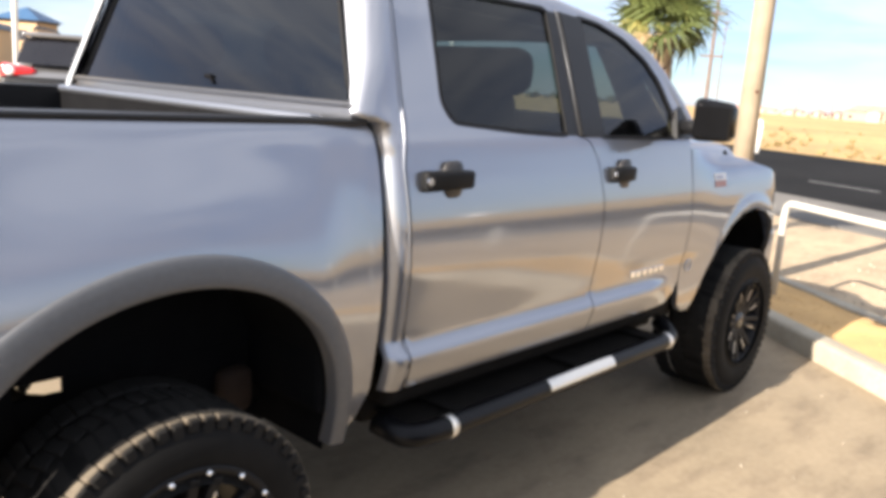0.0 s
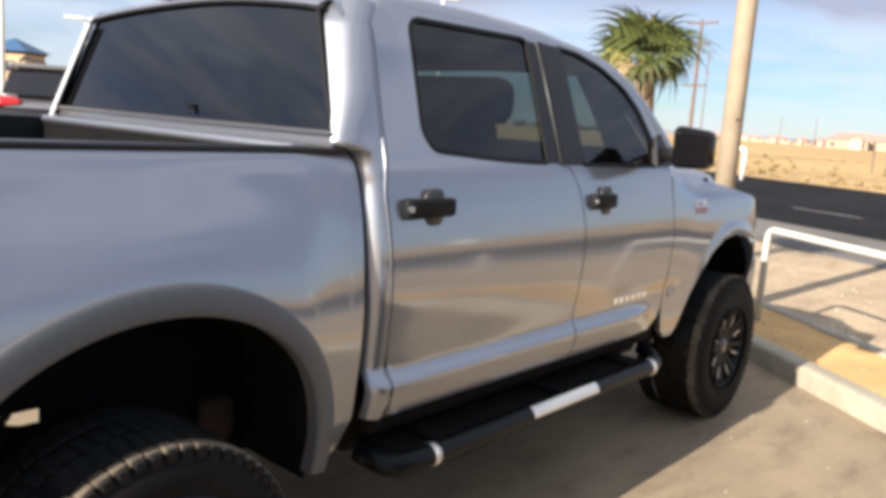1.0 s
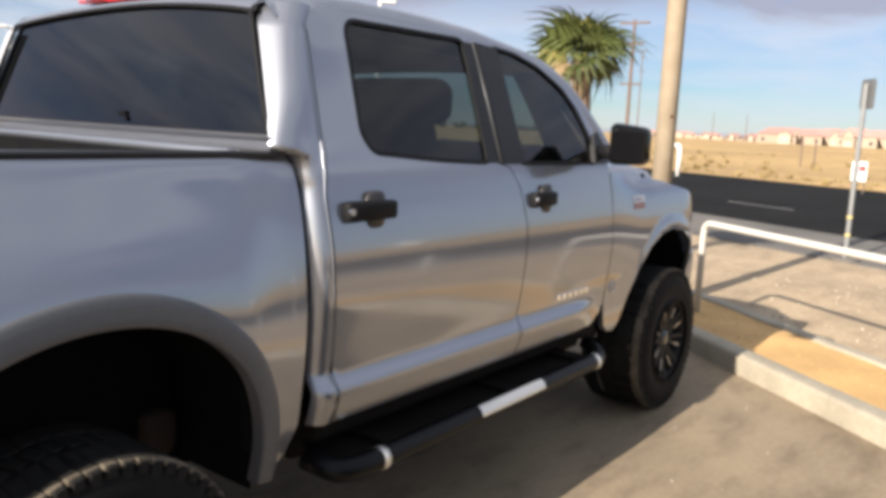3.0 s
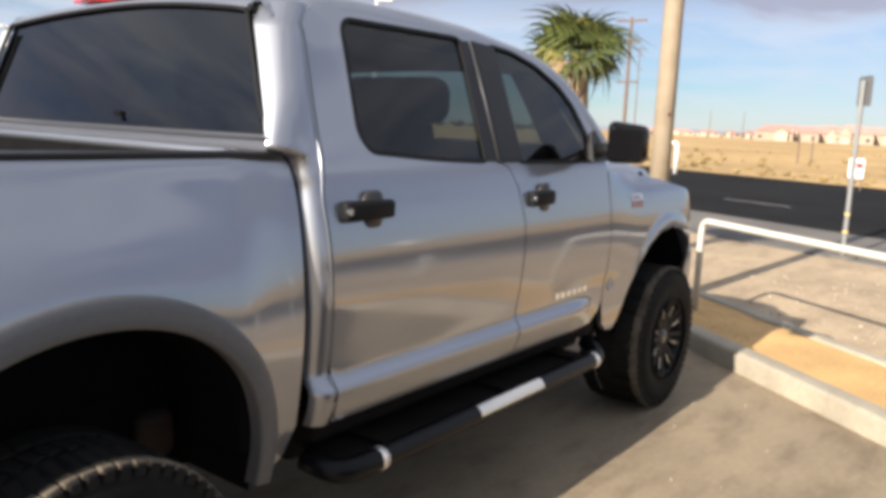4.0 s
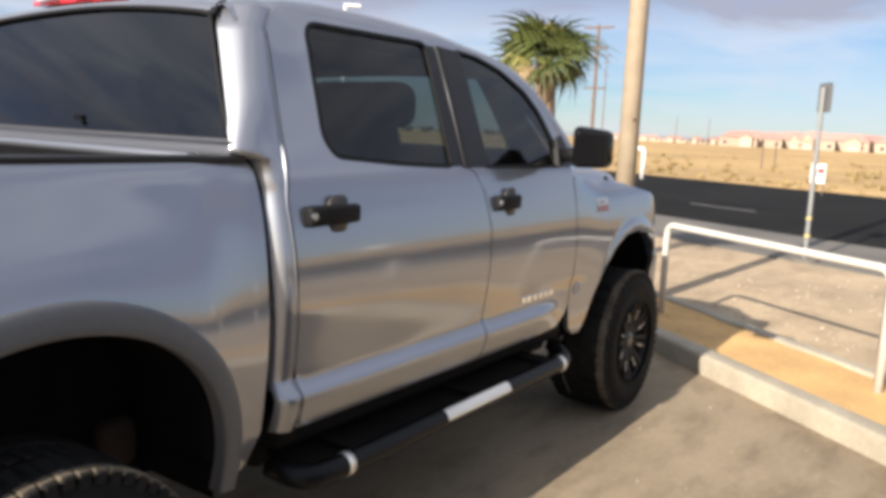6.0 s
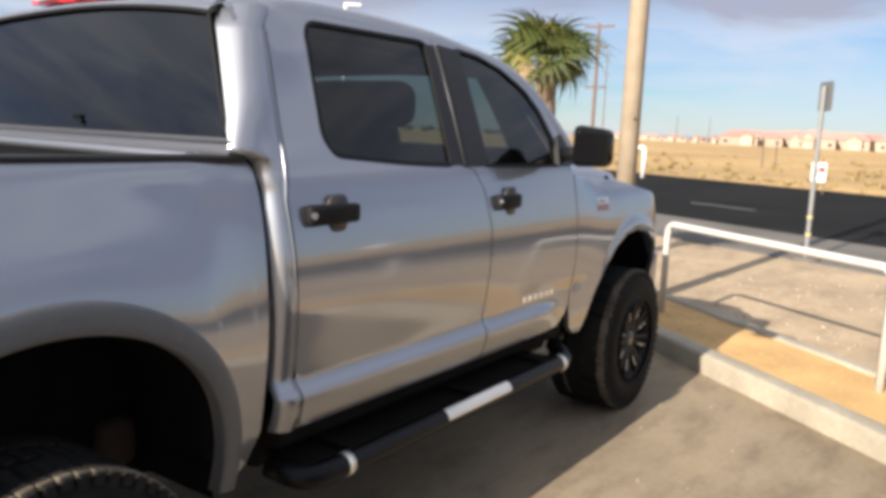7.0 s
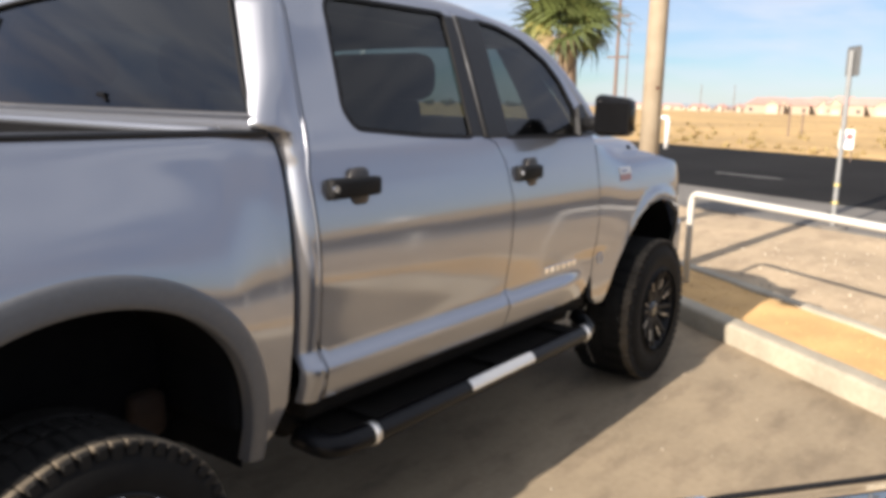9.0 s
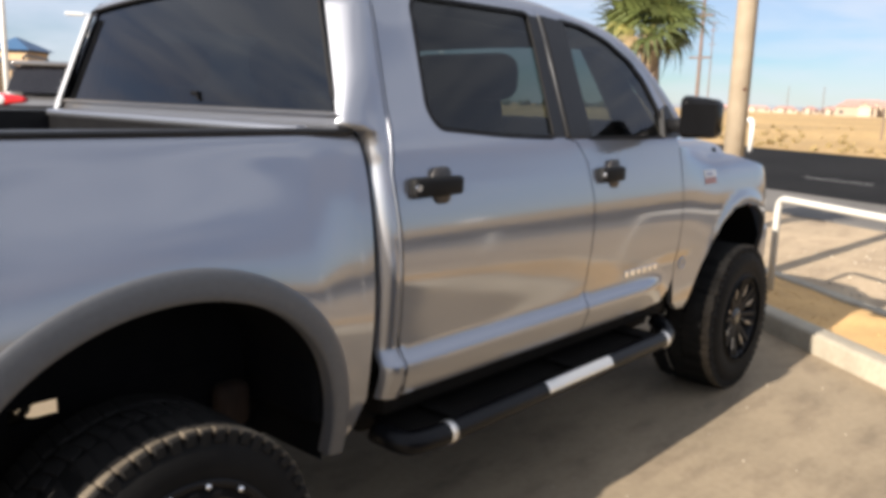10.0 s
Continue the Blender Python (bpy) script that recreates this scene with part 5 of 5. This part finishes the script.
rh_ = random.Random(7)
for i, az in enumerate((14.75, 13.2, 11.5, 10.1, 8.4, 6.9, 5.2, 3.7, 2.1)):
    x, y = from_eye(az, 385 + 14 * (i % 3) - 4 * i)
    gable_house(x, y, 16.5 + rh_.uniform(-3.0, 3.0), 12 + rh_.uniform(-1, 2), 3.7 + rh_.uniform(-0.3, 0.5), 3.3 + rh_.uniform(-0.5, 0.8), 12 + rh_.uniform(-14, 14), 1 if i % 2 else -1)
for i, az in enumerate((14.1, 12.4, 10.8, 9.2, 7.6, 6.0, 4.4, 2.8)):
    x, y = from_eye(az, 440)
    gable_house(x, y, 17 + rh_.uniform(-2, 3), 13, 3.8, 3.9 + rh_.uniform(-0.4, 0.4), 12 + rh_.uniform(-6, 6), -1 if i % 2 else 1)
for az, d, w in ((18.9, 520, 13), (20.6, 560, 16), (22.5, 540, 14), (17.4, 470, 8), (16.2, 430, 9)):
    x, y = from_eye(az, d)
    gable_house(x, y, w, 9, 2.2, 1.9, 20)
M_SCRUB = mat("distant_trees", (0.035, 0.045, 0.02), 0.9, 0, (0.07, 0.075, 0.035), 0.6, 1)
b = bmesh.new()
for i in range(150):
    az, d = rt.uniform(-5, 75), rt.uniform(380, 640)
    if 15 < az < 26 and i % 4:
        continue
    x, y = from_eye(az, d)
    s = rt.uniform(0.8, 1.7) if az < 26 else rt.uniform(1.2, 3.2)
    for j in range(5):
        m = pose(x + rt.uniform(-1, 1) * s, y + rt.uniform(-1, 1) * s, s * rt.uniform(0.3, 0.8)) @ Matrix.Diagonal((s * 0.6, s * 0.7, s * rt.uniform(0.4, 0.7), 1))
        k = bmesh.new()
        bmesh.ops.create_icosphere(k, subdivisions=1, radius=1, matrix=m)
        for v in k.verts:
            v.co += Vector((rt.uniform(-1, 1), rt.uniform(-1, 1), rt.uniform(-1, 1))) * s * 0.15
        b = joined(b, k)
tagged(part("distant_trees", b, M_SCRUB), "far line of dark shrubs and trees", "trees", "", "stuff")
# Distance haze is mixed into the hills' bluish grey.
M_HILL = mat("haze_tinted_hills", (0.24, 0.26, 0.30), 1.0, 0, (0.28, 0.30, 0.33), 0.004, 1)


def hills(u, v):
    az = radians(-30 + 130 * u)
    r = 2100 + 200 * v
    return Vector((r * math.cos(az), r * math.sin(az), -1 + v * (9 + 9 * noise.noise(Vector((u * 9, 0, 0))) + 5 * noise.noise(Vector((u * 31, 3, 0))))))


tagged(part("backdrop", grid(hills, 120, 2), M_HILL, smooth=True), "low hills on the horizon, distance haze put into their colour", "hills", "", "structure")

# the silver sport utility vehicle, the shop with the blue roof and the lamps behind the truck
M_GREYCAR = mat("grey_car_paint", (0.22, 0.215, 0.215), 0.3, 0.7, (0.25, 0.245, 0.245), 500, 1, coat=1.0)
M_CARGLASS = mat("dark_car_glass", (0.012, 0.012, 0.015), 0.03, 0, (0.016, 0.016, 0.02), 5, 1)


def loft(sections, name, material, parent, label=""):
    """A closed body through cross-sections (x, [(y, z), ...]) of equal count."""
    b = bmesh.new()
    rings = [[b.verts.new((x, y, z)) for y, z in pts] for x, pts in sections]
    n = len(rings[0])
    for r0, r1 in zip(rings, rings[1:]):
        for j in range(n):
            b.faces.new((r0[j], r0[(j + 1) % n], r1[(j + 1) % n], r1[j]))
    b.faces.new(rings[0])
    b.faces.new(rings[-1][::-1])
    bmesh.ops.recalc_face_normals(b, faces=b.faces)
    return part(name, b, material, parent, label, True)


def ring(half, z0, z1, p=4.0, n=28):
    out = []
    for i in range(n):
        a = 2 * math.pi * i / n
        c, s = math.cos(a), math.sin(a)
        out.append((half * math.copysign(abs(c) ** (2 / p), c), (z0 + z1) / 2 + (z1 - z0) / 2 * math.copysign(abs(s) ** (2 / p), s)))
    return out


def simple_wheels(ob, xs, half, r, rim):
    for x in xs:
        for s in (-1, 1):
            w = part("wheel", lathe([(0.0, 0.03), (rim, 0.02), (rim + 0.02, 0.0), (r - 0.02, 0.0), (r, 0.03), (r, 0.18), (rim, 0.2)], 28), M_RUBBER, ob, "", True)
            w.matrix_basis = pose(x, s * half, r) @ Matrix.Diagonal((1, -s, 1, 1))
            part("rim", lathe([(0.0, 0.015), (0.06, 0.01), (rim * 0.7, 0.02), (rim, 0.005), (rim + 0.005, 0.03)], 20), M_SATIN, w, "", True)


x, y = from_eye(66.65, 12.4)
suv = thing("parked_suv", "grey sport utility vehicle with red tail lights, parked", "car", at=pose(x, y, 0.36, 0, 0, 57))
loft([(0.0, ring(0.84, 0.62, 1.12)), (0.06, ring(0.90, 0.45, 1.24)), (0.5, ring(0.94, 0.32, 1.24)), (2.4, ring(0.96, 0.28, 1.16)), (3.6, ring(0.95, 0.30, 1.12)), (4.5, ring(0.90, 0.35, 1.0)), (4.75, ring(0.75, 0.5, 0.85))], "body", M_GREYCAR, suv, "grey painted lower body")
loft([(0.10, ring(0.80, 1.05, 1.2)), (0.30, ring(0.72, 1.0, 1.64)), (0.42, ring(0.70, 1.0, 1.70)), (1.6, ring(0.70, 1.0, 1.745)), (2.6, ring(0.68, 1.0, 1.70)), (3.3, ring(0.74, 0.95, 1.2)), (3.5, ring(0.76, 0.9, 1.08))], "cabin", M_GREYCAR, suv, "grey roof and pillars")
g = grid(lambda u, v: Vector((0.0 + 0.20 * v - 0.02 * (1 - (2 * u - 1) ** 2), (2 * u - 1) * (0.72 - 0.09 * v), 1.27 + 0.35 * v)), 10, 4)
part("rear_window", g, M_CARGLASS, suv, "dark rear window", True)
part("spoiler", rbox((0.12, -0.66, 1.63), (0.42, 0.66, 1.70), 0.03, 3), M_GREYCAR, suv, "roof spoiler", True)
part("lower_bumper", rbox((-0.06, -0.92, 0.35), (0.3, 0.92, 1.10), 0.08, 4), M_BLACK, suv, "black lower bumper", True)
for s in (-1, 1):
    tl = rbox((-0.02, min(s * 0.46, s * 0.93), 1.07), (0.22, max(s * 0.46, s * 0.93), 1.27), 0.07, 4)
    for v in tl.verts:
        v.co.z = 1.17 + (v.co.z - 1.17) * (0.35 + 0.65 * bump01((abs(v.co.y) - 0.44) / 0.3))
    tl = part("tail_light", tl, M_RED, suv, "red wraparound tail light", True)
    bm = bmesh.new()
    bmesh.ops.create_uvsphere(bm, u_segments=16, v_segments=10, radius=1, matrix=Matrix.Translation((-0.012, s * 0.80, 1.17)) @ Matrix.Diagonal((0.02, 0.075, 0.07, 1)))
    part("reversing_lens", bm, M_CLEARLENS, tl, "bright clear lens", True)
    part("side_window", rbox((0.55, s * 0.735 - 0.03, 1.2), (2.9, s * 0.735 + 0.03, 1.56), 0.04, 3, m=None), M_CARGLASS, suv)
    part("roof_rail", tube([(0.6, s * 0.60, 1.74), (0.8, s * 0.60, 1.79), (2.2, s * 0.60, 1.79), (2.5, s * 0.60, 1.74)], 0.02, 8), M_BLACK, suv)
simple_wheels(suv, (0.9, 3.75), 0.95, 0.36, 0.24)

M_TANWALL = mat("tan_stucco", (0.44, 0.31, 0.18), 0.9, 0, (0.52, 0.38, 0.23), 3, 1, 0.2, 20)
M_BLUEROOF = mat("blue_metal_roof", (0.035, 0.09, 0.18), 0.5, 0.1, (0.05, 0.12, 0.23), 2, 1)
x, y = from_eye(69.0, 112)
shop = thing("shop_building", "tan stucco shop with a blue hipped metal roof", "building", at=pose(x, y, 0.85, 0, 0, 40))
part("wall", rbox((-2.4, -2.4, -1.0), (2.4, 2.4, 5.2), 0.05, 1), M_TANWALL, shop)
part("cornice", rbox((-2.55, -2.55, 4.9), (2.55, 2.55, 5.2), 0.03, 1), M_PAVE, shop)
b = bmesh.new()
e = [b.verts.new(v) for v in ((-3.0, -3.0, 5.18), (3.0, -3.0, 5.18), (3.0, 3.0, 5.18), (-3.0, 3.0, 5.18))]
t0, t1 = b.verts.new((-0.3, 0, 6.75)), b.verts.new((0.3, 0, 6.75))
for f in ((e[0], e[1], t1, t0), (e[1], e[2], t1), (e[2], e[3], t0, t1), (e[3], e[0], t0), (e[3], e[2], e[1], e[0])):
    b.faces.new(f)
part("roof", b, M_BLUEROOF, shop, "blue metal roof")
part("window", rbox((-2.46, -1.2, 2.8), (-2.3, 0.9, 4.0), 0.02, 1), M_DARKWIN, shop)
part("door", rbox((-0.6, -2.46, 0), (0.6, -2.3, 2.2), 0.02, 1), M_DARKWIN, shop)
x, y = from_eye(71.8, 98)
wing = thing("shop_wing", "low tan stucco wing with dark openings", "building", at=pose(x, y, 0, 0, 0, 60))
part("wall", rbox((-4, -2.6, -0.1), (5, 12, 4.3), 0.05, 1), M_TANWALL, wing)
part("parapet", rbox((-4.15, -2.75, 4.3), (5.15, 12.1, 4.9), 0.04, 1), M_BLUEROOF, wing, "blue parapet band")
for k in range(3):
    part("window", rbox((-4.06, -1.2 + 3.4 * k, 2.4), (-3.9, 1.0 + 3.4 * k, 3.6), 0.02, 1), M_DARKWIN, wing)
for az, d, h, heads in ((69.75, 27, 9.0, ((0.7, 0),)), (65.0, 42, 5.15, ((-0.75, 0.0), (0.75, 0))), (41.9, 40, 7.4, ((-0.5, 0.0),))):
    x, y = from_eye(az, d)
    lp = thing("lot_lamp", "white parking lot light pole with flat lamp heads", "light pole", "lot lamps")
    part("pole_shaft", tube([(x, y, 0), (x, y, h)], [0.085, 0.075], 12), M_WHITE, lp, "", True)
    px2, py2 = -math.sin(radians(az)), math.cos(radians(az))
    for s, dz in heads:
        part("lamp_head", rbox((-0.4, -0.18, -0.07), (0.4, 0.18, 0.07), 0.03, 2), M_WHITE, lp, "white flat lamp head").matrix_basis = pose(x + px2 * s * 0.7, y + py2 * s * 0.7, h - 0.05 + dz, 0, 0, az + 90)

# dark car close beside the camera
M_DARKCAR = mat("dark_car_paint", (0.012, 0.013, 0.016), 0.18, 0.4, (0.016, 0.017, 0.02), 400, 1, coat=1.0)
car = thing("dark_sedan", "dark glossy sedan parked in the next bay", "car", at=pose(0.90, -2.58, -0.032, 0, 0, 231))
body = loft([(0.0, ring(0.74, 0.45, 0.80)), (0.05, ring(0.84, 0.34, 0.915)), (0.14, ring(0.88, 0.26, 0.950)), (0.4, ring(0.90, 0.22, 0.968)), (0.8, ring(0.91, 0.20, 0.979)), (1.3, ring(0.92, 0.20, 0.988)), (2.0, ring(0.93, 0.20, 0.992)), (2.6, ring(0.93, 0.20, 0.97)), (4.0, ring(0.91, 0.24, 0.98)), (4.5, ring(0.86, 0.30, 0.96)), (4.72, ring(0.78, 0.42, 0.85))], "body", M_DARKCAR, car, "dark glossy body")
loft([(1.95, ring(0.76, 0.90, 0.985, 3)), (2.3, ring(0.72, 0.90, 1.21, 3.4)), (2.72, ring(0.66, 0.90, 1.40, 3.6)), (3.2, ring(0.66, 0.90, 1.435, 3.6)), (3.65, ring(0.65, 0.90, 1.395, 3.6)), (4.05, ring(0.68, 0.90, 1.20, 3.4)), (4.4, ring(0.72, 0.88, 0.98, 3))], "cabin", M_DARKCAR, car, "dark roof and pillars")


def sloped_glass(x0, z0, h0, x1, z1, h1, lift):
    return grid(lambda u, v: Vector((x0 + (x1 - x0) * v + 0.05 * (2 * u - 1) ** 2 * (1 if x1 > x0 else -1), (2 * u - 1) * (h0 + (h1 - h0) * v), z0 + (z1 - z0) * v + lift * math.sin(math.pi * v) - 0.03 * (2 * u - 1) ** 4)), 14, 8)


part("windscreen", sloped_glass(2.02, 1.055, 0.66, 2.66, 1.392, 0.57, 0.03), M_CARGLASS, car, "dark windscreen", True)
part("rear_window", sloped_glass(4.30, 1.07, 0.60, 3.74, 1.382, 0.54, 0.03), M_CARGLASS, car, "dark rear window", True)
for s in (-1, 1):
    for x0, x1, xa, xb in ((2.38, 3.12, 2.70, 3.12), (3.18, 3.95, 3.18, 3.66)):
        g = grid(lambda u, v: Vector((x0 + (x1 - x0) * u + ((xa - x0) * (1 - u) + (xb - x1) * u) * v, s * (0.735 - 0.075 * v + 0.006), 1.02 + 0.33 * v)), 6, 4)
        part("side_window", g, M_CARGLASS, car, "dark side window", True)
    lens = rbox((0.03, s * 0.64 - 0.22, 0.66), (0.36, s * 0.64 + 0.20, 0.942), 0.05, 4)
    for v in lens.verts:
        v.co.x += 0.22 * max(0.0, abs(v.co.y) - 0.55)
        v.co.z += 0.05 * v.co.x
    lens = part("headlight", lens, M_CARGLASS, car, "dark headlight glass", True)
    part("reflector", rbox((0.07, s * 0.47 - 0.03, 0.90), (0.14, s * 0.47 + 0.03, 0.952), 0.012, 3), M_CHROME, lens, "bright headlight reflector", True)
    mirror = rbox((2.18, s * 1.02 - 0.10, 1.0), (2.30, s * 1.02 + 0.10, 1.13), 0.04, 4)
    part("door_mirror", mirror, M_DARKCAR, car, "dark door mirror", True)
    part("mirror_stalk", tube([(2.26, s * 0.86, 0.97), (2.25, s * 0.95, 1.03)], 0.025, 8), M_BLACK, car)
    part("door_handle", rbox((3.0, s * 0.925 - 0.012, 0.80), (3.16, s * 0.925 + 0.012, 0.825), 0.008), M_DARKCAR, car)
    part("tail_light", rbox((4.56, s * 0.66 - 0.14, 0.68), (4.72, s * 0.66 + 0.14, 0.82), 0.04, 3), M_RED, car, "red tail light", True)
part("hood_seal", tube([(0.12, -0.80, 0.938), (0.085, -0.4, 0.946), (0.08, 0.0, 0.948), (0.085, 0.4, 0.946), (0.12, 0.80, 0.938)], 0.007, 8), M_SEAL, body, "black strip along the hood edge", True)
part("grille", rbox((-0.02, -0.42, 0.50), (0.06, 0.42, 0.68), 0.03, 3), M_BLACK, body, "black grille", True)
part("bumper", rbox((-0.05, -0.78, 0.28), (0.25, 0.78, 0.46), 0.06, 4), M_DARKCAR, car, "dark front bumper", True)
simple_wheels(car, (0.85, 3.65), 0.90, 0.32, 0.21)
